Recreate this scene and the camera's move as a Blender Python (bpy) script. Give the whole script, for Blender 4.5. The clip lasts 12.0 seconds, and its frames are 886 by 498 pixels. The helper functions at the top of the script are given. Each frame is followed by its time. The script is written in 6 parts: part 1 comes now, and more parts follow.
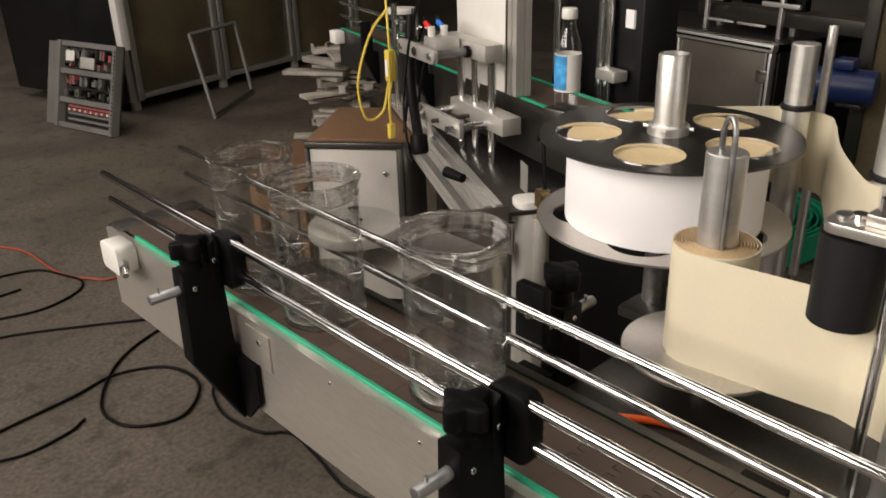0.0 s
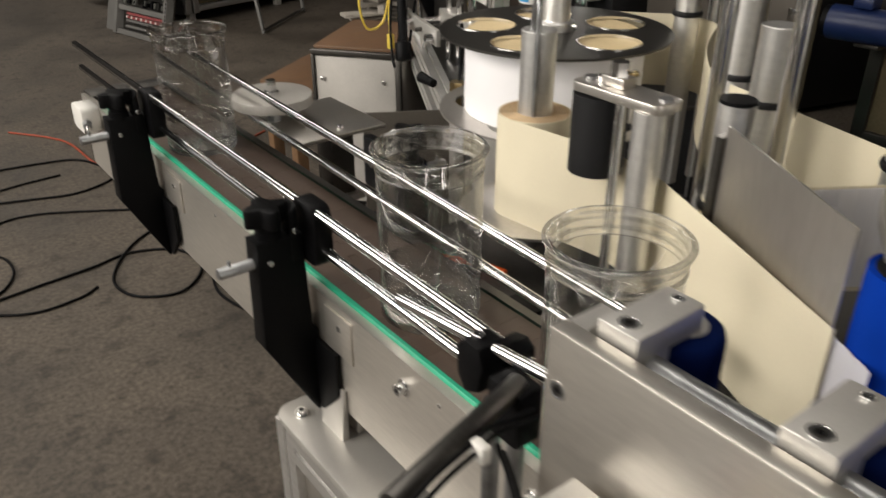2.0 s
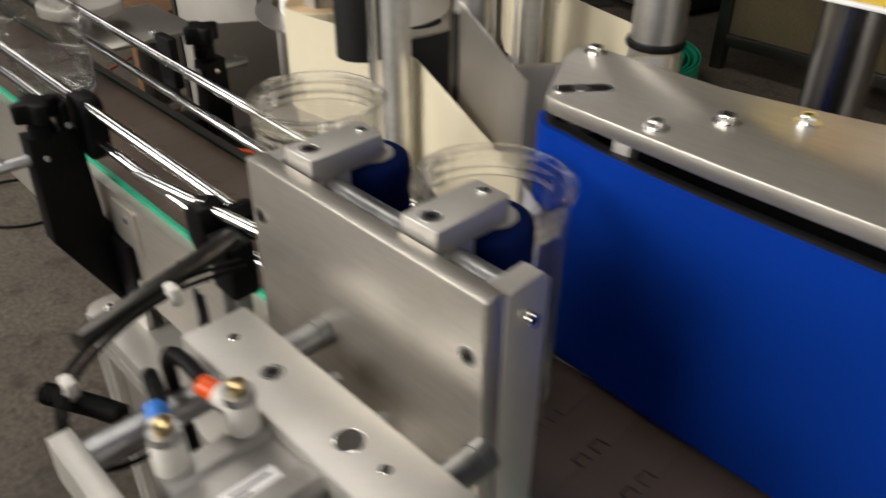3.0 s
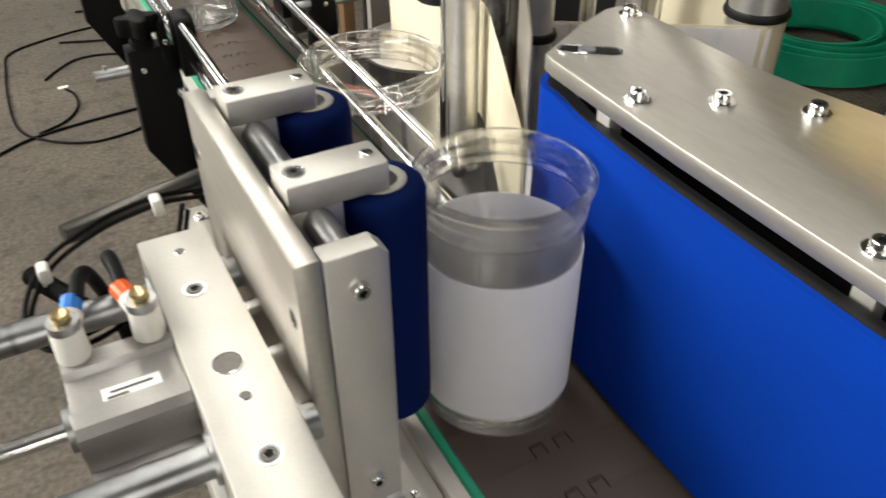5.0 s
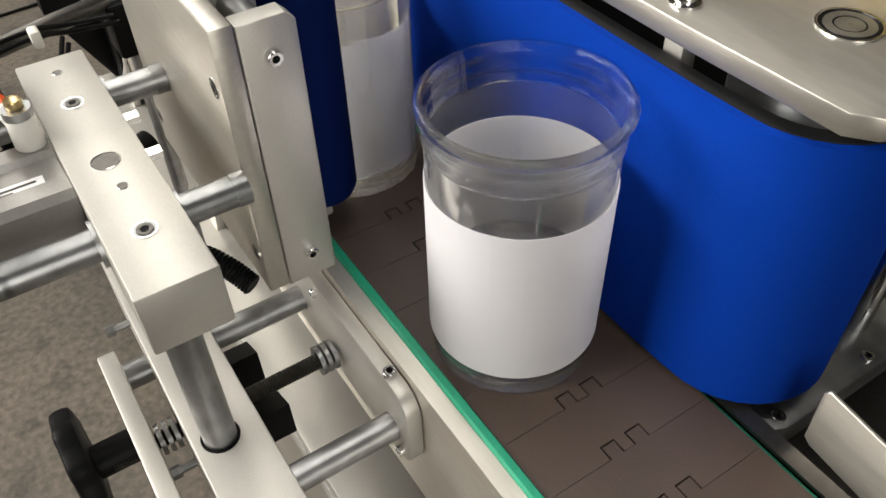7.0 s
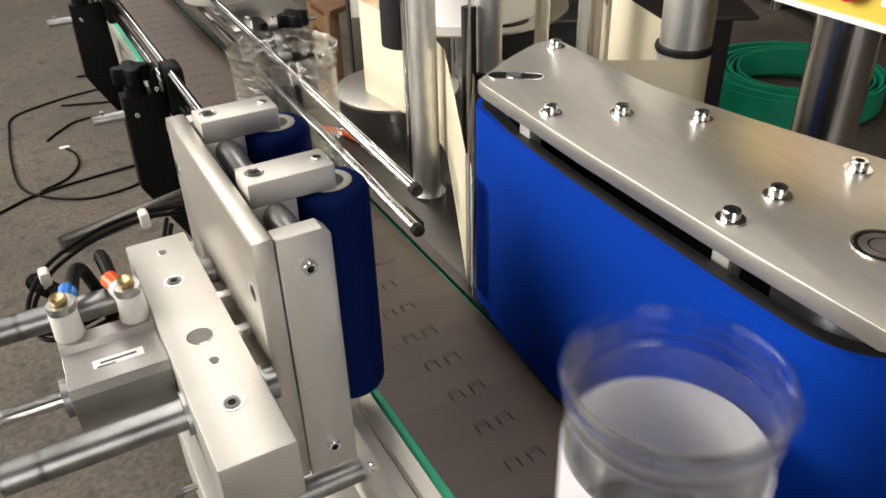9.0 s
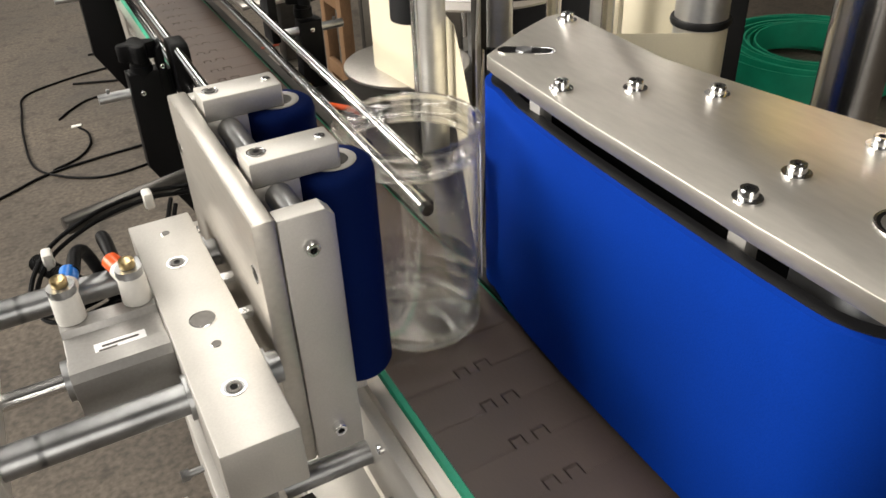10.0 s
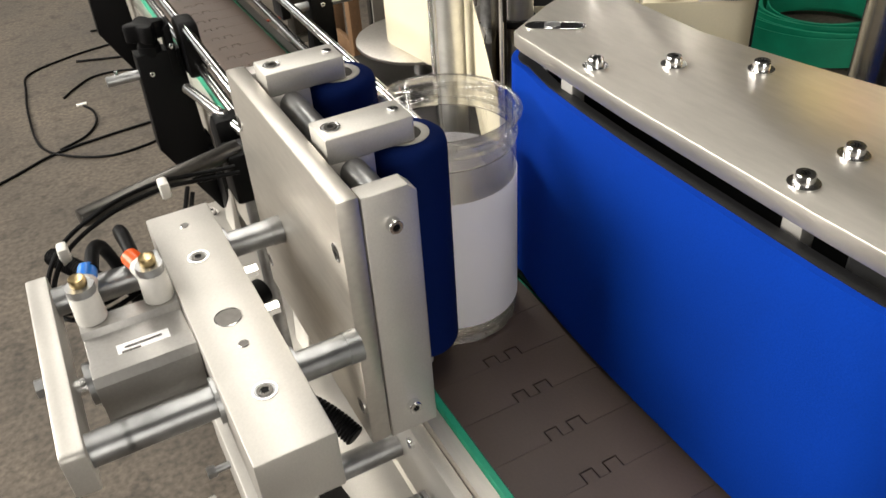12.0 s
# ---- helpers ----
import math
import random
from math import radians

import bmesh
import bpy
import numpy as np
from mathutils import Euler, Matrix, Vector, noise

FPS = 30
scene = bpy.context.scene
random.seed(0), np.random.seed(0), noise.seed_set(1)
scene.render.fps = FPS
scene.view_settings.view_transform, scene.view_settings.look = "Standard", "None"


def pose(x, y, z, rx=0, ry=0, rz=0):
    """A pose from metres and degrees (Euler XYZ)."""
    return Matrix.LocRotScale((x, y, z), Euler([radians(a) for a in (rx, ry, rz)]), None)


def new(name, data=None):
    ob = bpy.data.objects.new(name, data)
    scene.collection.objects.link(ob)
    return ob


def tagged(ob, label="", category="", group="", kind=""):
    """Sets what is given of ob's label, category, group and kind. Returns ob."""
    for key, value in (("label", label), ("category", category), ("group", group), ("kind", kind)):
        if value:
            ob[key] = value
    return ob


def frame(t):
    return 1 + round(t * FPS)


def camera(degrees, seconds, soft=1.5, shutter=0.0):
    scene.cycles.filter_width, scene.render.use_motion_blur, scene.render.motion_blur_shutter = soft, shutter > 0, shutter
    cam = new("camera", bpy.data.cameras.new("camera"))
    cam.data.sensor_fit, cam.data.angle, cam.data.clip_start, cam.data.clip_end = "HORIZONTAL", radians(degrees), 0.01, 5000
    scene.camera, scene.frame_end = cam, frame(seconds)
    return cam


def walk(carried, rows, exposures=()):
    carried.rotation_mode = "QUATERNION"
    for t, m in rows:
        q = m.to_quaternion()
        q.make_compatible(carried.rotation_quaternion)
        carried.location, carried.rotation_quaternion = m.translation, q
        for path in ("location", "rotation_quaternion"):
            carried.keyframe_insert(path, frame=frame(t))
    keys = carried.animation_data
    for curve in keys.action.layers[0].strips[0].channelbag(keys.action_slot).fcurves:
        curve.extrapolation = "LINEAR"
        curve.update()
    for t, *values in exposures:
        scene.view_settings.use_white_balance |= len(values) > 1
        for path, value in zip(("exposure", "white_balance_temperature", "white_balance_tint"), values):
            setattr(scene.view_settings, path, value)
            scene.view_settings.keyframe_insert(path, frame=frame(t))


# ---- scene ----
cam = camera(57.60, 12.0, soft=1.5, shutter=0.6)
# seconds, eye, yaw, pitch, roll
PATH = [
    (0.0, 0.1147, -0.1626, 1.2455, -42.69, -23.94, -1.59),
    (0.5, 0.1124, -0.1751, 1.2385, -43.99, -25.36, -1.33),
    (1.0, 0.1196, -0.2248, 1.2383, -43.94, -26.43, -1.76),
    (1.5, 0.1495, -0.3395, 1.2348, -40.41, -26.98, -0.49),
    (2.0, 0.184, -0.4452, 1.2185, -37.36, -28.18, 0.16),
    (2.5, 0.2097, -0.4925, 1.2129, -41.07, -30.66, -1.81),
    (3.0, 0.2523, -0.5843, 1.2028, -43.87, -33.36, 0.43),
    (3.2, 0.2835, -0.6109, 1.22, -43.65, -33.93, 0.97),
    (4.8, 0.3622, -0.6638, 1.2069, -26.01, -37.07, -0.05),
    (5.0, 0.3659, -0.6619, 1.2004, -27.85, -36.79, -0.41),
    (5.5, 0.3894, -0.7182, 1.1713, -30.25, -39.93, 1.73),
    (6.0, 0.3994, -0.7275, 1.1672, -33.21, -44.31, 0.92),
    (6.5, 0.3809, -0.7363, 1.1741, -33.02, -45.03, -0.89),
    (7.0, 0.3749, -0.7388, 1.177, -31.93, -44.34, -1.71),
    (7.5, 0.3723, -0.7359, 1.1805, -32.45, -43.31, -1.86),
    (7.7, 0.3733, -0.7352, 1.193, -32.58, -41.85, -1.65),
    (9.3, 0.3568, -0.7529, 1.2101, -27.58, -32.19, -1.63),
    (9.5, 0.3613, -0.7512, 1.2085, -27.51, -32.82, -1.9),
    (10.0, 0.3668, -0.7431, 1.2049, -26.7, -34.31, -2.51),
    (10.5, 0.3664, -0.7402, 1.2063, -25.91, -35.25, -2.74),
    (11.0, 0.3674, -0.7339, 1.2051, -25.54, -35.82, -2.94),
    (11.5, 0.3657, -0.7313, 1.2027, -25.28, -36.34, -3.18),
    (12.0, 0.3649, -0.7155, 1.2035, -25.96, -36.43, -3.96),
]
walk(cam, [(t, pose(x, y, z, 0, 0, yaw) @ pose(0, 0, 0, 90 + pitch) @ pose(0, 0, 0, 0, 0, roll)) for t, x, y, z, yaw, pitch, roll in PATH],
     exposures=[(0.0, -0.74, 6800, 14), (1.5, -0.66, 6600, 11), (3.2, -0.76, 6450, 10), (4.8, 0.02, 6400, 7), (6.5, -0.03, 6400, 8), (7.7, 0.00, 6400, 8), (9.3, -0.06, 6500, 10), (12.0, 0.08, 6500, 9)])
# ---- rest ----
# ---------------------------------------------------------------- light
world = bpy.data.worlds.new("world")
scene.world = world
world.use_nodes = True
wn = world.node_tree.nodes
sky = wn.new("ShaderNodeTexSky")
sky.sky_type, sky.sun_disc, sky.sun_elevation, sky.sun_rotation = "NISHITA", False, radians(35), radians(200)
world.node_tree.links.new(sky.outputs[0], wn["Background"].inputs[0])
wn["Background"].inputs[1].default_value = 0.03


def unseen_light(x, y, z, rx, rz, w, h, power, tint=(1.0, 0.97, 0.92)):
    lamp = bpy.data.lights.new("unseen_daylight", "AREA")
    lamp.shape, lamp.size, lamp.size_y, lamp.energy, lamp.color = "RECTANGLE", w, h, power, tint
    new("unseen_daylight", lamp).matrix_world = pose(x, y, z, rx, 0, rz)


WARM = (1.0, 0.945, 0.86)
# unseen daylight lamps: west opening, added second west opening, added gate, roof strip
unseen_light(-2.53, 1.75, 2.70, 90, -90, 4.2, 2.2, 440, WARM)
# second opening's lamp, added only for highlights on the rails' far ends
unseen_light(-2.53, 7.30, 3.00, 90, -90, 5.4, 2.8, 36, WARM)
# gate lamp behind the camera, added to lighten the labels' fronts
unseen_light(-0.6, -4.93, 2.0, 90, 0, 2.4, 3.0, 85, WARM)
# unseen roof strip, stretched north so the far rails mirror it
unseen_light(0.9, 6.1, 4.93, 0, 0, 0.8, 15.4, 300, WARM)


# ---------------------------------------------------------------- materials
def material(name, colour, rough=0.5, metal=0.0, grain=0.0, grain_size=200.0, stain=0.0, stain_size=6.0, bump=0.0, stretch=(1, 1, 1), spec=0.5, vary=0.0, **extra):
    m = bpy.data.materials.new(name)
    m.use_nodes = True
    t = m.node_tree
    p = t.nodes["Principled BSDF"]
    p.inputs["Metallic"].default_value, p.inputs["Specular IOR Level"].default_value = metal, spec
    for key, value in extra.items():
        p.inputs[key.replace("_", " ")].default_value = value
    pos = t.nodes.new("ShaderNodeTexCoord")
    mapping = t.nodes.new("ShaderNodeMapping")
    mapping.inputs["Scale"].default_value = stretch
    t.links.new(pos.outputs["Object"], mapping.inputs[0])

    def noise_node(scale, detail):
        n = t.nodes.new("ShaderNodeTexNoise")
        n.inputs["Scale"].default_value, n.inputs["Detail"].default_value = scale, detail
        t.links.new(mapping.outputs[0], n.inputs["Vector"])
        return n.outputs["Fac"]

    def span(value, low, high):
        r = t.nodes.new("ShaderNodeMapRange")
        r.inputs["From Min"].default_value, r.inputs["From Max"].default_value = 0.3, 0.7
        r.inputs["To Min"].default_value, r.inputs["To Max"].default_value = low, high
        t.links.new(value, r.inputs[0])
        return r.outputs[0]

    fine, broad = noise_node(grain_size, 3), noise_node(stain_size, 5)
    a, b = span(fine, 1 - grain, 1 + grain), span(broad, 1 - stain, 1 + stain)
    mul = t.nodes.new("ShaderNodeMath")
    mul.operation = "MULTIPLY"
    t.links.new(a, mul.inputs[0]), t.links.new(b, mul.inputs[1])
    factor = mul.outputs[0]
    if vary:
        info = t.nodes.new("ShaderNodeObjectInfo")
        r = t.nodes.new("ShaderNodeMapRange")
        r.inputs["To Min"].default_value, r.inputs["To Max"].default_value = 1 - vary, 1 + vary
        t.links.new(info.outputs["Random"], r.inputs[0])
        mul2 = t.nodes.new("ShaderNodeMath")
        mul2.operation = "MULTIPLY"
        t.links.new(factor, mul2.inputs[0]), t.links.new(r.outputs[0], mul2.inputs[1])
        factor = mul2.outputs[0]
    tint = t.nodes.new("ShaderNodeVectorMath")
    tint.operation = "SCALE"
    tint.inputs[0].default_value = colour[:3]
    t.links.new(factor, tint.inputs["Scale"])
    t.links.new(tint.outputs[0], p.inputs["Base Color"])
    t.links.new(span(broad, max(rough - 0.5 * stain * rough, 0.02), min(rough + 0.5 * stain * rough, 1)), p.inputs["Roughness"])
    if bump:
        bm_node = t.nodes.new("ShaderNodeBump")
        bm_node.inputs["Strength"].default_value, bm_node.inputs["Distance"].default_value = bump, 0.002
        t.links.new(fine, bm_node.inputs["Height"])
        t.links.new(bm_node.outputs[0], p.inputs["Normal"])
    return m


ANODISED = material("anodised_aluminium", (0.58, 0.56, 0.525), 0.46, 0.70, 0.04, 900, 0.07, 14)
BRUSHED = material("brushed_aluminium", (0.74, 0.73, 0.71), 0.42, 0.92, 0.06, 120, 0.08, 9, 0.05, (1, 0.06, 1))
PLATE = material("milled_plate", (0.60, 0.57, 0.52), 0.40, 0.9, 0.05, 260, 0.06, 11, 0.04, (1, 0.2, 1))
STEEL = material("stainless_sheet", (0.60, 0.57, 0.53), 0.34, 0.9, 0.05, 300, 0.10, 7, 0.05, (1, 1, 0.15))
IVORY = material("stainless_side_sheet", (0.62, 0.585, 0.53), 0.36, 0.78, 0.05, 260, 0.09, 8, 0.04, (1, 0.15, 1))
CHROME = material("chromed_steel", (0.82, 0.82, 0.82), 0.19, 1.0, 0.02, 300, 0.06, 12)
RAIL_STEEL = material("polished_rail_steel", (0.80, 0.80, 0.80), 0.12, 1.0, 0.02, 300, 0.06, 12)
DULL_ROD = material("ground_steel_rod", (0.36, 0.365, 0.37), 0.38, 0.95, 0.14, 90, 0.28, 22)
CYLINDER_GREY = material("grey_extruded_aluminium", (0.36, 0.35, 0.335), 0.42, 0.7, 0.05, 500, 0.10, 14)
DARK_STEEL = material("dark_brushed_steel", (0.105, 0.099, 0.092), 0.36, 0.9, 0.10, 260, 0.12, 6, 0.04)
BRASS = material("brass", (0.62, 0.48, 0.25), 0.28, 1.0, 0.03, 300, 0.08, 20)
BLACK = material("black_plastic", (0.003, 0.003, 0.0035), 0.50, 0, 0.10, 700, 0.12, 20, 0.08, spec=0.12)
RUBBER = material("black_rubber", (0.009, 0.009, 0.010), 0.6, 0, 0.10, 500, 0.15, 10, 0.05, spec=0.3)
BLUE = material("blue_foam", (0.001, 0.033, 0.30), 0.85, 0, 0.06, 900, 0.10, 9, 0.10, spec=0.08)
GREEN = material("green_plastic_strip", (0.012, 0.32, 0.18), 0.42, 0, 0.06, 300, 0.15, 12, 0.03)
SLAT = material("brown_slat_plastic", (0.072, 0.049, 0.037), 0.45, 0, 0.06, 500, 0.10, 9, 0.06, vary=0.06)
PAPER = material("white_label_paper", (0.88, 0.87, 0.89), 0.55, 0, 0.01, 900, 0.01, 10, 0.02)
LINER = material("cream_liner_paper", (0.76, 0.69, 0.52), 0.42, 0, 0.02, 600, 0.03, 12, 0.02)
ROLL_EDGE = material("wound_paper_edge", (0.62, 0.46, 0.28), 0.7, 0, 0.10, 350, 0.06, 15, 0.15)
ROLL_TOP = material("wound_roll_side", (0.66, 0.52, 0.30), 0.7, 0, 0.06, 300, 0.08, 12, 0.1)
WHITE_PLASTIC = material("white_plastic", (0.72, 0.70, 0.66), 0.4, 0, 0.03, 400, 0.04, 15)
ORANGE = material("orange_plastic", (0.80, 0.10, 0.01), 0.35, 0, 0.02, 300, 0.03, 20)
CYAN = material("blue_plastic", (0.01, 0.16, 0.60), 0.35, 0, 0.02, 300, 0.03, 20)
RED = material("red_plastic", (0.55, 0.02, 0.015), 0.35, 0, 0.02, 300, 0.05, 20)
RUST = material("faded_red_hose", (0.30, 0.055, 0.025), 0.5, 0, 0.04, 300, 0.1, 20)
YELLOW = material("yellow_plastic", (0.70, 0.52, 0.08), 0.4, 0, 0.03, 300, 0.05, 20)
# press rollers: BLUE darkened, the shade behind the plate put into the colour
ROLLER_FOAM = material("shaded_blue_foam", (0.001, 0.008, 0.062), 0.85, 0, 0.06, 900, 0.10, 9, 0.10, spec=0.08)
PANEL_GREY = material("dull_grey_frame_paint", (0.17, 0.165, 0.155), 0.5, 0.1, 0.05, 300, 0.14, 6, 0.05)
NAVY = material("navy_paint", (0.010, 0.022, 0.085), 0.4, 0, 0.05, 300, 0.1, 9)
WOOD = material("board_wood", (0.13, 0.068, 0.032), 0.6, 0, 0.18, 60, 0.15, 5, 0.15, (1, 6, 1))
TIMBER = material("raw_timber", (0.15, 0.082, 0.038), 0.65, 0, 0.15, 60, 0.15, 6, 0.15, (6, 6, 1))
SCRAP = material("scrap_board", (0.34, 0.31, 0.27), 0.65, 0, 0.12, 120, 0.22, 8, 0.15, vary=0.30)
CABINET = material("painted_sheet", (0.42, 0.40, 0.37), 0.5, 0.1, 0.05, 300, 0.14, 6, 0.05)
# brown panel whose base colour is raised to hold a warm tan reflection
TINTED = material("smoked_panel", (0.105, 0.086, 0.052), 0.22, 0, 0.10, 100, 0.25, 3, 0.0)
DARK_MACHINE = material("dark_machine_paint", (0.008, 0.008, 0.009), 0.45, 0.2, 0.1, 150, 0.2, 6)
BOTTLE_LABEL = material("blue_bottle_wrapper", (0.05, 0.30, 0.62), 0.4, 0, 0.25, 90, 0.4, 25)
FADED_RED = material("faded_red_terminals", (0.30, 0.075, 0.075), 0.5, 0, 0.3, 200, 0.2, 30)
TERMINAL_GREEN = material("dull_green_terminals", (0.03, 0.10, 0.07), 0.5, 0, 0.3, 200, 0.2, 30)
CIRCUIT = material("circuit_modules", (0.10, 0.10, 0.09), 0.5, 0, 0.4, 300, 0.3, 40)
PLASTER = material("wall_paint", (0.075, 0.070, 0.064), 0.85, 0, 0.04, 60, 0.12, 2, 0.1)
DOOR = material("dull_steel_door", (0.135, 0.120, 0.102), 0.42, 0.4, 0.06, 200, 0.14, 5, 0.03)
ROOF = material("roof_sheet", (0.09, 0.088, 0.085), 0.7, 0, 0.04, 30, 0.10, 1)


def concrete():
    m = material("concrete_floor", (0.080, 0.065, 0.050), 0.64, 0, 0.40, 75, 0.34, 2.6, 0.50)
    t = m.node_tree
    p = t.nodes["Principled BSDF"]
    old = p.inputs["Base Color"].links[0].from_socket
    pos = t.nodes.new("ShaderNodeTexCoord")
    spots = t.nodes.new("ShaderNodeTexNoise")
    spots.inputs["Scale"].default_value, spots.inputs["Detail"].default_value = 17, 6
    t.links.new(pos.outputs["Object"], spots.inputs["Vector"])
    ramp = t.nodes.new("ShaderNodeValToRGB")
    ramp.color_ramp.elements[0].position, ramp.color_ramp.elements[0].color = 0.33, (0.58, 0.57, 0.56, 1)
    ramp.color_ramp.elements[1].position, ramp.color_ramp.elements[1].color = 0.47, (1, 1, 1, 1)
    e = ramp.color_ramp.elements.new(0.70)
    e.color = (1.0, 1.0, 1.0, 1)
    e = ramp.color_ramp.elements.new(0.80)
    e.color = (1.18, 1.17, 1.15, 1)
    t.links.new(spots.outputs["Fac"], ramp.inputs[0])
    mix = t.nodes.new("ShaderNodeVectorMath")
    mix.operation = "MULTIPLY"
    t.links.new(old, mix.inputs[0]), t.links.new(ramp.outputs[0], mix.inputs[1])
    t.links.new(mix.outputs[0], p.inputs["Base Color"])
    return m


CONCRETE = concrete()


def clear(name, colour, rough, ior):
    m = bpy.data.materials.new(name)
    m.use_nodes = True
    p = m.node_tree.nodes["Principled BSDF"]
    p.inputs["Base Color"].default_value = (*colour, 1)
    p.inputs["Roughness"].default_value, p.inputs["IOR"].default_value, p.inputs["Transmission Weight"].default_value = rough, ior, 1.0
    return m


def thin_clear(name, gloss, amount, base, haze):
    """Thin clear plastic: light goes straight through; gloss grows towards the edges, and so does a white haze painted
    in to brighten them.
    """
    m = bpy.data.materials.new(name)
    m.use_nodes = True
    t = m.node_tree
    t.nodes.remove(t.nodes["Principled BSDF"])
    see, shine, mix, edge, edge_haze, mix2 = (t.nodes.new("ShaderNode" + k) for k in ("BsdfTransparent", "BsdfGlossy", "MixShader", "LayerWeight", "BsdfDiffuse", "MixShader"))
    see.inputs[0].default_value = (0.985, 0.985, 0.98, 1)
    # white diffuse share that paints the plastic's bright, milky outlines
    edge_haze.inputs[0].default_value = (0.85, 0.85, 0.85, 1)
    shine.inputs["Roughness"].default_value, edge.inputs["Blend"].default_value = gloss, 0.5

    def share(power, low, high):
        rise, add = t.nodes.new("ShaderNodeMath"), t.nodes.new("ShaderNodeMath")
        rise.operation, add.operation = "POWER", "MULTIPLY_ADD"
        rise.inputs[1].default_value = power
        t.links.new(edge.outputs["Facing"], rise.inputs[0])
        t.links.new(rise.outputs[0], add.inputs[0])
        add.inputs[1].default_value, add.inputs[2].default_value = high, low
        return add.outputs[0]
    cloud = t.nodes.new("ShaderNodeTexNoise")
    pos = t.nodes.new("ShaderNodeTexCoord")
    cloud.inputs["Scale"].default_value, cloud.inputs["Detail"].default_value = 45, 4
    t.links.new(pos.outputs["Object"], cloud.inputs["Vector"])
    uneven = t.nodes.new("ShaderNodeMath")
    uneven.operation = "MULTIPLY"
    t.links.new(share(2.0, haze, haze * 4), uneven.inputs[0])
    t.links.new(cloud.outputs["Fac"], uneven.inputs[1])
    t.links.new(share(3.0, base, amount), mix.inputs[0])
    t.links.new(see.outputs[0], mix.inputs[1])
    t.links.new(shine.outputs[0], mix.inputs[2])
    t.links.new(uneven.outputs[0], mix2.inputs[0])
    t.links.new(mix.outputs[0], mix2.inputs[1])
    t.links.new(edge_haze.outputs[0], mix2.inputs[2])
    t.links.new(mix2.outputs[0], t.nodes["Material Output"].inputs[0])
    return m


JAR = thin_clear("clear_plastic", 0.02, 0.60, 0.075, 0.006)


def half_clear(name, tint, rough, ior, straight):
    """Moulded clear plastic: part of the light is bent, the share named straight goes through unbent."""
    m = clear(name, tint, rough, ior)
    t = m.node_tree
    see, mix = t.nodes.new("ShaderNodeBsdfTransparent"), t.nodes.new("ShaderNodeMixShader")
    see.inputs[0].default_value, mix.inputs[0].default_value = (0.99, 0.99, 0.985, 1), straight
    t.links.new(t.nodes["Principled BSDF"].outputs[0], mix.inputs[1]), t.links.new(see.outputs[0], mix.inputs[2])
    t.links.new(mix.outputs[0], t.nodes["Material Output"].inputs[0])
    return m


JAR_RIM = half_clear("clear_plastic_rim", (0.98, 0.98, 0.98), 0.03, 1.38, 0.55)
JAR_THICK = half_clear("thick_clear_plastic", (0.97, 0.97, 0.96), 0.03, 1.44, 0.15)
WATER = half_clear("still_water", (0.985, 0.985, 0.98), 0.0, 1.33, 0.55)


def label_paper():
    """White label stock: matt, and thin enough to let light through."""
    m = material("translucent_label_paper", (0.93, 0.92, 0.94), 0.55, 0, 0.01, 900, 0.01, 10, 0.02)
    t = m.node_tree
    p = t.nodes["Principled BSDF"]
    glow, mix = t.nodes.new("ShaderNodeBsdfTranslucent"), t.nodes.new("ShaderNodeMixShader")
    glow.inputs[0].default_value, mix.inputs[0].default_value = (0.94, 0.93, 0.95, 1), 0.48
    t.links.new(p.outputs[0], mix.inputs[1]), t.links.new(glow.outputs[0], mix.inputs[2])
    t.links.new(mix.outputs[0], t.nodes["Material Output"].inputs[0])
    return m


LABEL_PAPER = label_paper()

# ---------------------------------------------------------------- building helpers
ORIGIN = {}


def thing(name, label, category, at=(0, 0, 0), group="", kind=""):
    ob = new(name)
    ob.location = at
    ORIGIN[ob.name] = Vector(at)
    return tagged(ob, label, category, group, kind)


def mesh_of(name, bm, mat, smooth=40):
    bmesh.ops.recalc_face_normals(bm, faces=bm.faces)
    me = bpy.data.meshes.new(name)
    limit = radians(smooth)
    for f in bm.faces:
        f.smooth = True
    for e in bm.edges:
        if len(e.link_faces) != 2 or e.calc_face_angle(0) > limit:
            e.smooth = False
    bm.to_mesh(me)
    bm.free()
    me.materials.append(mat)
    return me


def part(name, bm, mat, parent, label="", smooth=40):
    """One mesh under a thing or a part; the mesh is given in world coordinates."""
    o = ORIGIN[parent.name]
    bmesh.ops.translate(bm, verts=bm.verts, vec=-o)
    ob = new(name, mesh_of(name, bm, mat, smooth))
    ob.parent = parent
    ORIGIN[ob.name] = o
    return tagged(ob, label) if label else ob


def whole(name, bm, mat, label, category, kind="", group="", smooth=40):
    return tagged(new(name, mesh_of(name, bm, mat, smooth)), label, category, group, kind)


def box(bm, x0, x1, y0, y1, z0, z1, bevel=0.0, seg=2):
    r = bmesh.ops.create_cube(bm, size=1)
    bmesh.ops.transform(bm, matrix=Matrix.Translation(((x0 + x1) / 2, (y0 + y1) / 2, (z0 + z1) / 2)) @ Matrix.Diagonal((abs(x1 - x0), abs(y1 - y0), abs(z1 - z0), 1)), verts=r["verts"])
    if bevel:
        edges = list({e for v in r["verts"] for e in v.link_edges})
        bmesh.ops.bevel(bm, geom=edges, offset=bevel, segments=seg, affect="EDGES", profile=0.5)
    return bm


def boxed(*a, **k):
    return box(bmesh.new(), *a, **k)


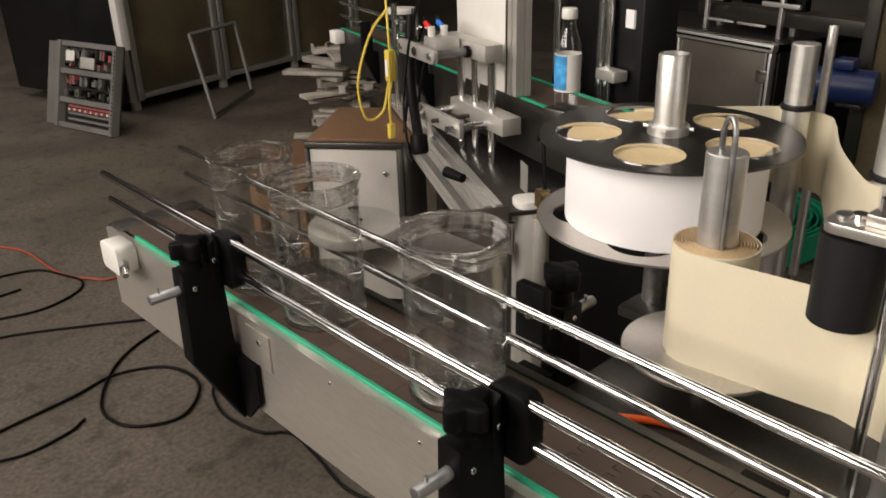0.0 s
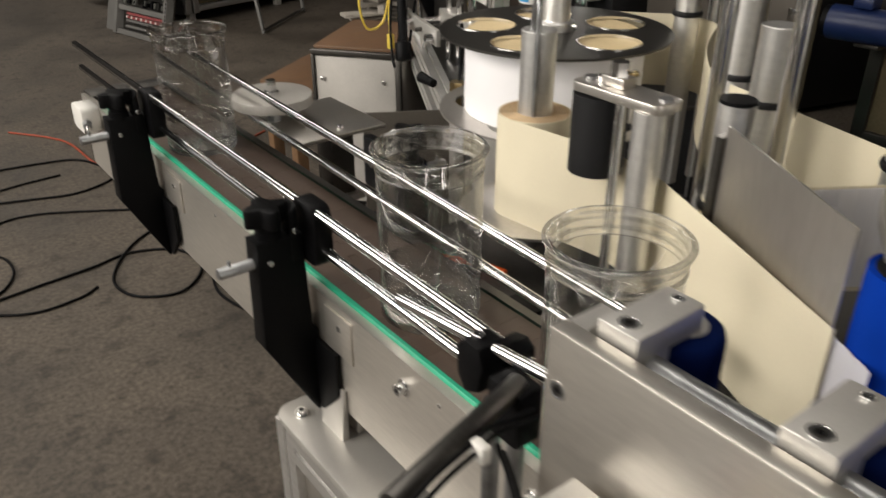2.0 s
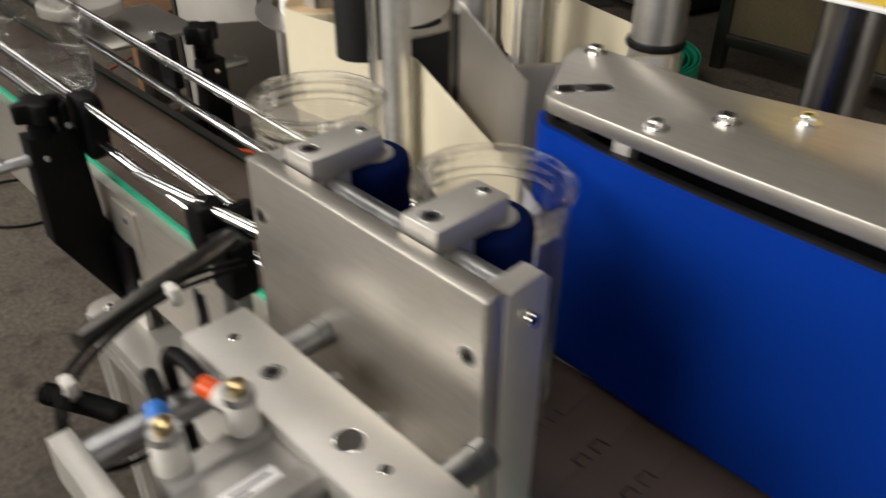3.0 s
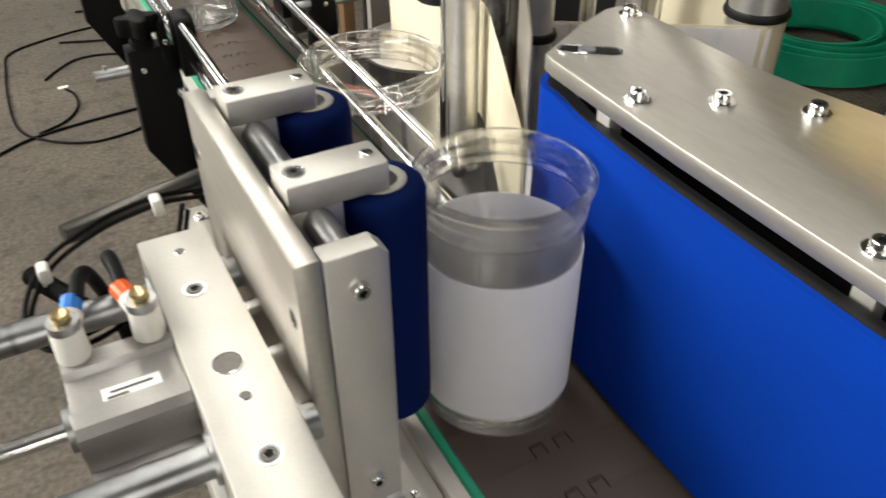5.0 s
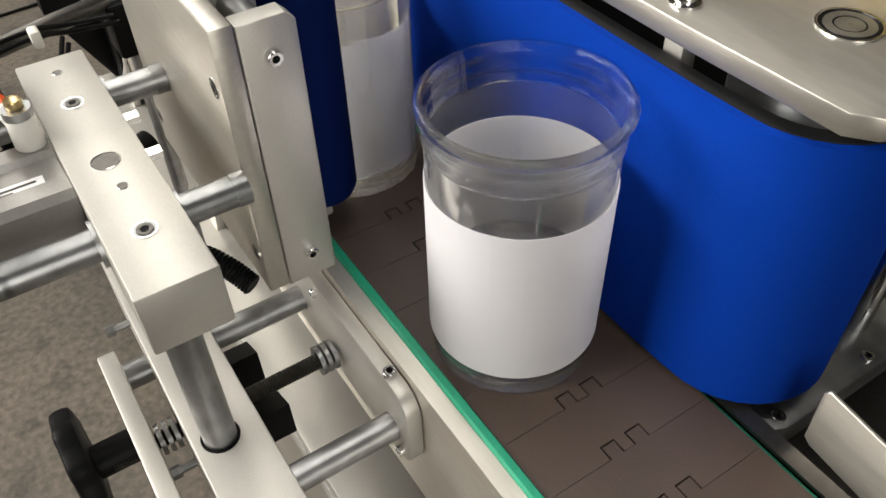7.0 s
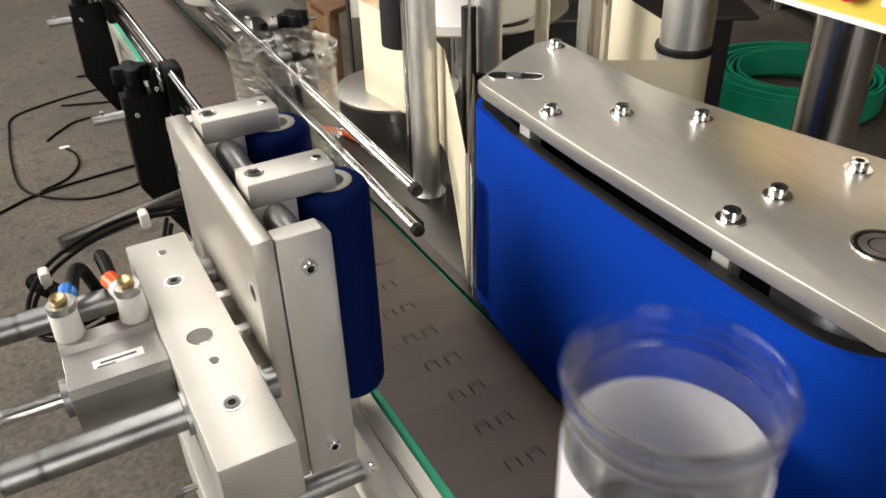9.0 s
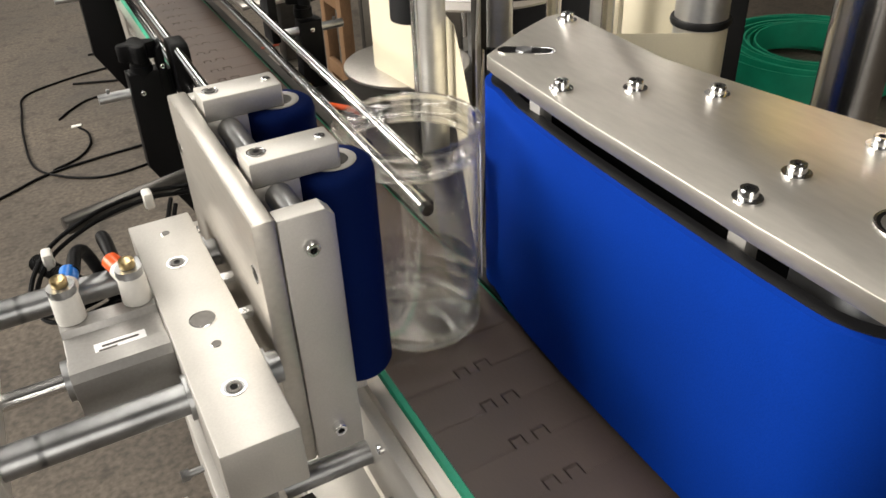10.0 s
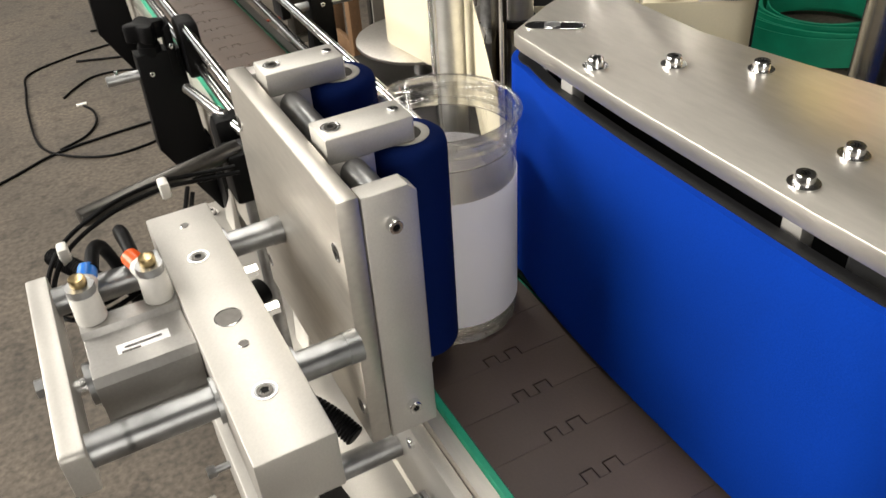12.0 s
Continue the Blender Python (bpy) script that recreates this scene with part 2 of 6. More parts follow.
def cyl(bm, a, b, r, seg=24, r2=None, bevel=0.0):
    a, b = Vector(a), Vector(b)
    d = b - a
    m = Matrix.Translation((a + b) / 2) @ d.to_track_quat("Z", "Y").to_matrix().to_4x4()
    res = bmesh.ops.create_cone(bm, cap_ends=True, segments=seg, radius1=r, radius2=r if r2 is None else r2, depth=d.length, matrix=m)
    if bevel:
        caps = [f for v in res["verts"] for f in v.link_faces if len(f.verts) > 4]
        edges = list({e for f in caps for e in f.edges})
        bmesh.ops.bevel(bm, geom=edges, offset=bevel, segments=2, affect="EDGES", profile=0.5)
    return bm


def rod(*a, **k):
    return cyl(bmesh.new(), *a, **k)


def lathe(bm, profile, at=(0, 0, 0), seg=48, closed=True):
    rings = []
    for r, z in profile:
        rings.append([bm.verts.new((at[0] + r * math.cos(2 * math.pi * i / seg), at[1] + r * math.sin(2 * math.pi * i / seg), at[2] + z)) for i in range(seg)])
    n = len(rings)
    for j in range(n if closed else n - 1):
        p, q = rings[j], rings[(j + 1) % n]
        for i in range(seg):
            bm.faces.new((p[i], p[(i + 1) % seg], q[(i + 1) % seg], q[i]))
    if not closed:
        bm.faces.new(rings[0]), bm.faces.new(rings[-1])
    return bm


def prism(bm, outline, a, b, axis="z", bevel=0.0):
    """A flat outline pushed from a to b along an axis. The outline is in the two other axes, in order."""
    def at(u, v, w):
        return {"z": (u, v, w), "y": (u, w, v), "x": (w, u, v)}[axis]
    lo = [bm.verts.new(at(u, v, a)) for u, v in outline]
    hi = [bm.verts.new(at(u, v, b)) for u, v in outline]
    n = len(outline)
    faces = [bm.faces.new(lo), bm.faces.new(hi)]
    for i in range(n):
        faces.append(bm.faces.new((lo[i], lo[(i + 1) % n], hi[(i + 1) % n], hi[i])))
    bmesh.ops.recalc_face_normals(bm, faces=faces)
    if bevel:
        bmesh.ops.bevel(bm, geom=list({e for f in faces[:2] for e in f.edges}), offset=bevel, segments=2, affect="EDGES", profile=0.5)
    return bm


def rounded(x0, x1, y0, y1, r, n=5):
    pts = []
    for cx, cy, a0 in ((x1 - r, y1 - r, 0), (x0 + r, y1 - r, 90), (x0 + r, y0 + r, 180), (x1 - r, y0 + r, 270)):
        for i in range(n + 1):
            a = radians(a0 + 90 * i / n)
            pts.append((cx + r * math.cos(a), cy + r * math.sin(a)))
    return pts


def smooth_path(points, steps=8):
    """Points on a smooth curve through the given ones."""
    p = [Vector(q) for q in points]
    p = [2 * p[0] - p[1]] + p + [2 * p[-1] - p[-2]]
    out = []
    for i in range(1, len(p) - 2):
        for s in range(steps):
            t = s / steps
            out.append(0.5 * ((2 * p[i]) + (p[i + 1] - p[i - 1]) * t + (2 * p[i - 1] - 5 * p[i] + 4 * p[i + 1] - p[i + 2]) * t * t + (3 * p[i] - p[i - 1] - 3 * p[i + 1] + p[i + 2]) * t ** 3))
    out.append(p[-2])
    return out


def tube(bm, points, r, seg=10, steps=8, ridge=0.0):
    path = smooth_path(points, steps) if steps > 1 else [Vector(q) for q in points]
    rings, up = [], Vector((0.1, 0.2, 1)).normalized()
    for i, q in enumerate(path):
        d = (path[min(i + 1, len(path) - 1)] - path[max(i - 1, 0)]).normalized()
        u = up - d * up.dot(d)
        u = u.normalized() if u.length > 1e-4 else d.orthogonal().normalized()
        up, v = u, d.cross(u)
        rr = r * (1 + (ridge if i % 2 else 0))
        rings.append([bm.verts.new(q + rr * (math.cos(2 * math.pi * k / seg) * u + math.sin(2 * math.pi * k / seg) * v)) for k in range(seg)])
    for a, b in zip(rings, rings[1:]):
        for k in range(seg):
            bm.faces.new((a[k], a[(k + 1) % seg], b[(k + 1) % seg], b[k]))
    bm.faces.new(rings[0]), bm.faces.new(rings[-1])
    return bm


def ribbon(bm, path, z0, z1, thick=0.0007):
    """An upright band that follows a path in plan."""
    path = [Vector((p[0], p[1])) for p in path]
    rows = []
    for i, q in enumerate(path):
        d = (path[min(i + 1, len(path) - 1)] - path[max(i - 1, 0)]).normalized()
        n = Vector((-d.y, d.x)) * thick / 2
        rows.append([bm.verts.new((q.x + s * n.x, q.y + s * n.y, z)) for s, z in ((1, z0), (1, z1), (-1, z1), (-1, z0))])
    for a, b in zip(rows, rows[1:]):
        for k in range(4):
            bm.faces.new((a[k], a[(k + 1) % 4], b[(k + 1) % 4], b[k]))
    bm.faces.new(rows[0]), bm.faces.new(rows[-1])
    return bm


def arc(cx, cy, r, a0, a1, n=12):
    return [(cx + r * math.cos(radians(a0 + (a1 - a0) * i / n)), cy + r * math.sin(radians(a0 + (a1 - a0) * i / n))) for i in range(n + 1)]


def socket_screw(parent, at, r=0.0045, h=0.005, way=(0, 0, 1), washer=False):
    """A cap screw with a hexagon socket, standing on a face."""
    at, way = Vector(at), Vector(way).normalized()
    m = Matrix.Translation(at) @ way.to_track_quat("Z", "Y").to_matrix().to_4x4()
    bm = bmesh.new()
    lathe(bm, [(r * 0.5, h * 0.35), (r * 0.52, h), (r * 0.9, h), (r, h * 0.88), (r, 0.0), (0.0008, 0.0), (0.0008, h * 0.35)], seg=16)
    if washer:
        cyl(bm, (0, 0, 0), (0, 0, 0.0012), r * 1.55, 20)
    bmesh.ops.transform(bm, matrix=m, verts=bm.verts)
    s = part("screw", bm, CHROME, parent)
    bm = bmesh.new()
    cyl(bm, (0, 0, h * 0.3), (0, 0, h * 0.42), r * 0.5, 6)
    bmesh.ops.transform(bm, matrix=m, verts=bm.verts)
    part("socket", bm, BLACK, s)
    return s


def sunk_screw(parent, at, r=0.006, way=(0, 0, 1)):
    """A screw sunk in a round seat, seen from above as a dark ring with a head."""
    at, way = Vector(at), Vector(way).normalized()
    m = Matrix.Translation(at) @ way.to_track_quat("Z", "Y").to_matrix().to_4x4()
    bm = lathe(bmesh.new(), [(r, 0.0), (r, 0.0006), (r * 0.92, 0.0006), (r * 0.88, 0.0002), (r * 0.88, 0.0)], seg=24)
    bmesh.ops.transform(bm, matrix=m, verts=bm.verts)
    s = part("screw", bm, CHROME, parent)
    bm = cyl(bmesh.new(), (0, 0, 0), (0, 0, 0.0003), r * 0.88, 24)
    bmesh.ops.transform(bm, matrix=m, verts=bm.verts)
    part("seat", bm, DULL_ROD, s)
    bm = lathe(bmesh.new(), [(r * 0.36, 0.0004), (r * 0.38, 0.0009), (r * 0.66, 0.0009), (r * 0.70, 0.0002), (r * 0.36, 0.0002)], seg=16)
    bmesh.ops.transform(bm, matrix=m, verts=bm.verts)
    part("head", bm, DARK_STEEL, s)
    bm = cyl(bmesh.new(), (0, 0, 0.0003), (0, 0, 0.0006), r * 0.36, 6)
    bmesh.ops.transform(bm, matrix=m, verts=bm.verts)
    part("socket", bm, BLACK, s)
    return s


def bored_hole(parent, at, r=0.004):
    """The mouth of a bore: a dark disc with a bright bevelled lip."""
    h = part("bore", cyl(bmesh.new(), at, Vector(at) + Vector((0, 0, 0.0003)), r, 20), DARK_STEEL, parent)
    bm = lathe(bmesh.new(), [(r, 0), (r, 0.0006), (r * 1.08, 0.0004), (r * 1.08, 0)], at, 24)
    part("lip", bm, CHROME, h)


def star_knob(parent, at, r=0.019, h=0.020, lobes=4):
    bm = bmesh.new()
    n = 48
    out = []
    for i in range(n):
        a = 2 * math.pi * i / n
        out.append((r * (0.80 + 0.20 * math.cos(lobes * a)), a))
    prism(bm, [(at[0] + q * math.cos(a), at[1] + q * math.sin(a)) for q, a in out], at[2] + h * 0.35, at[2] + h, "z", 0.002)
    cyl(bm, at, (at[0], at[1], at[2] + h * 0.4), r * 0.5, 20)
    part("star_knob", bm, BLACK, parent)

# ---------------------------------------------------------------- hall
X0, X1, Y0, Y1, TOP = -2.6, 8.0, -5.0, 14.0, 5.0


def hall():
    whole("floor", boxed(X0 - 0.3, X1 + 0.3, Y0 - 0.3, Y1 + 0.3, -0.2, 0), CONCRETE, "stained grey concrete workshop floor", "floor", "structure")
    bm = boxed(X0 - 0.3, X1 + 0.3, Y0 - 0.3, Y1 + 0.3, TOP, TOP + 0.2)
    whole("ceiling", bm, ROOF, "grey sheet roof of the hall", "ceiling", "structure")
    bm = bmesh.new()
    box(bm, X0 - 0.3, -1.8, Y0 - 0.2, Y0, 0, TOP)
    box(bm, 0.6, X1 + 0.3, Y0 - 0.2, Y0, 0, TOP)
    box(bm, -1.8, 0.6, Y0 - 0.2, Y0, 3.5, TOP)
    whole("wall_south", bm, PLASTER, "painted hall wall, unseen, with a gate opening added for light", "wall", "structure")
    whole("wall_north", boxed(X0 - 0.3, X1 + 0.3, Y1, Y1 + 0.2, 0, TOP), PLASTER, "painted hall wall", "wall", "structure")
    whole("wall_east", boxed(X1, X1 + 0.2, Y0, Y1, 0, TOP), PLASTER, "painted hall wall", "wall", "structure")
    bm = bmesh.new()
    box(bm, X0 - 0.2, X0, Y0, Y1, 0, 1.6)
    box(bm, X0 - 0.2, X0, Y0, 4.6, 3.8, TOP)
    box(bm, X0 - 0.2, X0, 4.6, 10.0, 4.4, TOP)
    box(bm, X0 - 0.2, X0, 10.0, Y1, 1.6, TOP)
    box(bm, X0 - 0.2, X0, Y0, -0.35, 1.6, 3.8)
    box(bm, X0 - 0.2, X0, 3.85, 4.6, 1.6, 3.8)
    whole("wall_west", bm, PLASTER, "painted hall wall, unseen, its second window opening added for light", "wall", "structure")


hall()

# ---------------------------------------------------------------- conveyor
BELT_Z = 0.80
FAR_END, NEAR_END = 0.985, -1.30
BELT_X0, BELT_X1 = 0.5225, 0.6355
MID_X = (BELT_X0 + BELT_X1) / 2


def conveyor():
    c = thing("conveyor", "stainless steel slat conveyor frame with green wear strips", "conveyor", (MID_X, 0, 0))
    lo, hi = 0.672, 0.798
    # side sheets, folded over at the top
    for name, x, s in (("side_sheet", 0.506, 1), ("side_sheet", 0.652, -1)):
        out = [(x, lo), (x, hi), (x + s * 0.0105, hi), (x + s * 0.0105, hi - 0.003), (x + s * 0.003, hi - 0.003), (x + s * 0.003, lo + 0.003), (x + s * 0.02, lo + 0.003), (x + s * 0.02, lo)]
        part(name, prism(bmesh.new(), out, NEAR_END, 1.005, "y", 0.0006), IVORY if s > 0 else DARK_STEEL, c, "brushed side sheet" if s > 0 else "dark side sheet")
        a, b = sorted((x + s * 0.0108, x + s * 0.0168))
        h = 0.8015 if s > 0 else 0.7950
        out = [(a, 0.7905), (b, 0.7905), (b, h - 0.0012), (b - 0.001, h), (a + 0.001, h), (a, h - 0.0012)]
        part("wear_strip", prism(bmesh.new(), out, NEAR_END, 0.93, "y"), GREEN, c, "green plastic wear strip")
    part("bed", boxed(0.515, 0.645, NEAR_END, 0.92, 0.7885, 0.7905), BLACK, c, "dark bed below the slats")
    part("cross_bar", boxed(0.51, 0.648, 0.55, 0.58, 0.70, 0.73, bevel=0.002), STEEL, c)
    part("end_plate", boxed(0.509, 0.649, 1.0, 1.004, 0.68, 0.765), DARK_STEEL, c)
    part("end_guard", prism(bmesh.new(), [(0.967, 0.800), (0.973, 0.8035), (1.005, 0.8035), (1.012, 0.795), (1.012, 0.772), (1.009, 0.772), (1.009, 0.794), (1.003, 0.800)], 0.512, 0.648, "x"), DARK_STEEL, c, "dark bent guard at the belt's end")
    part("end_roller", rod((0.512, 0.953, 0.745), (0.648, 0.953, 0.745), 0.045, 32), BLACK, c)
    part("end_roller", rod((0.512, NEAR_END + 0.05, 0.745), (0.648, NEAR_END + 0.05, 0.745), 0.045, 32), BLACK, c)
    # seam cover plates, screws and bolts on the near side sheet
    for y in (0.165, 0.60):
        part("seam_plate", boxed(0.5035, 0.5062, y - 0.045, y + 0.005, 0.742, 0.790, bevel=0.0008), IVORY, c)
        socket_screw(c, (0.5036, y - 0.025, 0.776), 0.0035, 0.002, (-1, 0, 0))
    for y, z in ((0.033, 0.770), (-0.135, 0.770), (-0.62, 0.77)):
        socket_screw(c, (0.506, y, z), 0.0055, 0.009, (-1, 0, 0), True)
    for y in (0.44, 0.30, -0.02, -0.1):
        socket_screw(c, (0.506, y, 0.783), 0.002, 0.0012, (-1, 0, 0))
    for y in (0.3, 0.05, -0.1):
        part("bed_bracket", prism(bmesh.new(), [(0.6525, 0.70), (0.6525, 0.79), (0.672, 0.79), (0.672, 0.784), (0.658, 0.784), (0.658, 0.70)], y - 0.02, y + 0.02, "y", 0.0006), BLACK, c)
    # pale switch box on a short bracket at the far end
    part("switch_box", prism(bmesh.new(), rounded(0.900, 0.957, 0.760, 0.802, 0.009), 0.476, 0.5055, "x", 0.002), WHITE_PLASTIC, c, "pale plastic sensor housing")
    part("switch_stem", rod((0.484, 0.901, 0.783), (0.474, 0.872, 0.772), 0.0045, 14), CHROME, c)
    part("switch_nut", rod((0.4815, 0.894, 0.7805), (0.4790, 0.886, 0.7775), 0.0075, 6), DULL_ROD, c)
    # legs
    for y in (0.85, 0.42):
        for x in (0.535, 0.623):
            part("leg", boxed(x - 0.02, x + 0.02, y - 0.02, y + 0.02, 0.0, 0.674, bevel=0.003), ANODISED, c) if y < 0.5 and x > 0.6 else None
    return c


conveyor()


def rail(x, z0, z1, y0, y1, label, capped=False, r=0.0052):
    t = thing("guide_rail", label, "guide rail", (x, y1, z1), group="guide rails")
    part("bar", rod((x, y0, z0), (x, y1, z1), r, 20, bevel=0.0012), RAIL_STEEL, t)
    if capped:
        part("end_cap", rod((x, y1 + 0.0005, z1), (x, y1 - 0.008, z1), r + 0.001, 18, bevel=0.0012), RUBBER, t, "black rubber end cap")


rail(0.504, 0.892, 0.889, 0.965, -0.125, "polished steel guide rail above the belt's edge")
rail(0.507, 0.853, 0.851, 0.965, -0.125, "polished steel guide rail above the belt's edge")
rail(0.637, 0.893, 0.864, 0.995, -0.172, "polished steel guide rail on the machine side", True)
rail(0.637, 0.852, 0.8215, 0.990, -0.172, "polished steel guide rail on the machine side", True)


def short_rails():
    t = thing("short_guide_rail", "short steel rail in a black clamp", "guide rail", (0.47, -0.1, 0.9))
    part("rail", rod((0.461, -0.030, 0.911), (0.486, -0.165, 0.908), 0.0045, 18, bevel=0.001), CHROME, t)
    bm = bmesh.new()
    prism(bm, [(-0.118, 0.878), (-0.123, 0.900), (-0.118, 0.914), (-0.102, 0.915), (-0.094, 0.906), (-0.095, 0.884), (-0.104, 0.872)], 0.462, 0.486, "x", 0.004)
    part("clamp", bm, BLACK, t, "black plastic rail clamp")
    bm = bmesh.new()
    prism(bm, [(-0.124, 0.878), (-0.124, 0.900), (-0.116, 0.906), (-0.104, 0.903), (-0.100, 0.882), (-0.110, 0.870)], 0.4865, 0.510, "x", 0.003)
    part("clamp_cap", bm, BLACK, t)
    socket_screw(t, (0.472, -0.106, 0.9145), 0.0045, 0.003)
    part("post", rod((0.478, -0.117, 0.866), (0.478, -0.117, 0.700), 0.0065, 16), DULL_ROD, t)
    return t


short_rails()


def guide_bracket(at_y, side):
    """A black bracket with knob, stem and rail clamp; side -1 on the near side, 1 on the machine side."""
    y = at_y
    ref = 0.505 if side < 0 else 0.653

    def x(d):
        return ref + side * d
    label = "black bracket with star knob clamping two guide rails"
    t = thing("rail_bracket", label, "bracket", (ref, y, 0.65), group="rail brackets")
    if side < 0:
        out = [(x(0.058), 0.867), (x(0.010), 0.867), (x(0.006), 0.760), (x(0.0005), 0.752), (x(0.0005), 0.652), (x(0.008), 0.650), (x(0.061), 0.752)]
        part("foot", prism(bmesh.new(), [(y + 0.014, 0.654), (y - 0.020, 0.654), (y - 0.052, 0.690), (y - 0.052, 0.742), (y + 0.014, 0.742)], 0.4985, 0.5045, "x", 0.001), BLACK, t, "black bracket foot")
    else:
        out = [(x(0.061), 0.857), (x(0.031), 0.857), (x(0.025), 0.772), (x(0.0005), 0.772), (x(0.0005), 0.70), (x(0.061), 0.752)]
    part("arm", prism(bmesh.new(), out, y - 0.012, y + 0.014, "y", 0.0025), BLACK, t, "black moulded bracket arm")
    k = x(0.040)
    part("collar", rod((k, y, 0.862), (k, y, 0.874), 0.0125, 20), BLACK, t)
    star_knob(t, (k, y, 0.870), 0.022, 0.030)
    part("stem", rod((x(0.094), y, 0.843), (x(0.001), y, 0.843), 0.0058, 18, bevel=0.001), DULL_ROD, t, "steel stem")
    part("stem_pin", rod((x(0.082), y, 0.847), (x(0.082), y, 0.853), 0.002, 8), DULL_ROD, t)
    socket_screw(t, (x(0.046), y - 0.012, 0.845), 0.003, 0.002, (0, -1, 0))
    # clamp that holds both rails
    rx = 0.5055 if side < 0 else 0.637
    if side > 0:
        part("rail_clamp", boxed(rx + 0.004, rx + 0.016, y - 0.020, y + 0.016, 0.838, 0.898, bevel=0.002), BLACK, t, "black plastic rail clamp")
        socket_screw(t, (rx + 0.004, y - 0.002, 0.868), 0.0042, 0.002, (-1, 0, 0))
        return t
    part("rail_clamp", prism(bmesh.new(), rounded(y - 0.034, y + 0.011, 0.834, 0.898, 0.011), rx - 0.0090, rx + 0.0115, "x", 0.003), BLACK, t, "black plastic rail clamp")
    part("clamp_eye", prism(bmesh.new(), [(rx - 0.024, 0.838), (rx - 0.024, 0.890), (rx - 0.015, 0.898), (rx - 0.0142, 0.838)], y - 0.013, y + 0.010, "y", 0.002), BLACK, t)
    socket_screw(t, (rx - 0.019, y - 0.013, 0.872), 0.003, 0.002, (0, -1, 0))
    return t


guide_bracket(0.636, -1)
guide_bracket(0.197, -1)
guide_bracket(0.290, 1)


def spacing_wheel():
    t = thing("spacing_wheel", "thick grey round spacing wheel with a bolt in its middle", "wheel", (0.676, 0.61, 0.83))
    x, y = 0.676, 0.61
    part("disc", rod((x, y, 0.8495), (x, y, 0.8645), 0.0585, 56, bevel=0.002), CABINET, t, "grey round wheel")
    part("bolt", rod((x, y, 0.868), (x, y, 0.885), 0.0072, 6), CHROME, t)
    part("washer", rod((x, y, 0.8645), (x, y, 0.868), 0.0105, 20), CHROME, t)
    part("support", boxed(0.664, 0.80, 0.50, 0.66, 0.818, 0.824, bevel=0.001), STEEL, t, "steel mounting plate")
    for sx, sy in ((0.70, 0.515), (0.735, 0.52), (0.70, 0.55)):
        socket_screw(t, (sx, sy, 0.824), 0.0045, 0.005)
    part("post", rod((x, y, 0.824), (x, y, 0.8495), 0.010, 20), DULL_ROD, t)
    part("stand", boxed(0.74, 0.78, 0.56, 0.60, 0.70, 0.818, bevel=0.002), DARK_STEEL, t)
    part("foot", boxed(0.6535, 0.79, 0.55, 0.61, 0.69, 0.70, bevel=0.001), STEEL, t)


spacing_wheel()


# ---------------------------------------------------------------- machine base below the conveyor
def profile_bar(bm, a, b, size=0.04):
    """An aluminium extrusion with a groove along each side."""
    a, b = Vector(a), Vector(b)
    s, g, d = size / 2, size * 0.10, size * 0.14
    out = []
    for k in range(4):
        r = Matrix.Rotation(k * math.pi / 2, 2)
        for u, v in ((-s, -s + 0.0), (-g, -s), (-g, -s + d), (g, -s + d), (g, -s)):
            q = r @ Vector((u, v))
            out.append((q.x, q.y))
    m = Matrix.Translation(a) @ (b - a).to_track_quat("Z", "Y").to_matrix().to_4x4()
    lo = [bm.verts.new(m @ Vector((u, v, 0))) for u, v in out]
    hi = [bm.verts.new(m @ Vector((u, v, (b - a).length))) for u, v in out]
    n = len(out)
    bm.faces.new(lo), bm.faces.new(hi)
    for i in range(n):
        bm.faces.new((lo[i], lo[(i + 1) % n], hi[(i + 1) % n], hi[i]))
    return bm


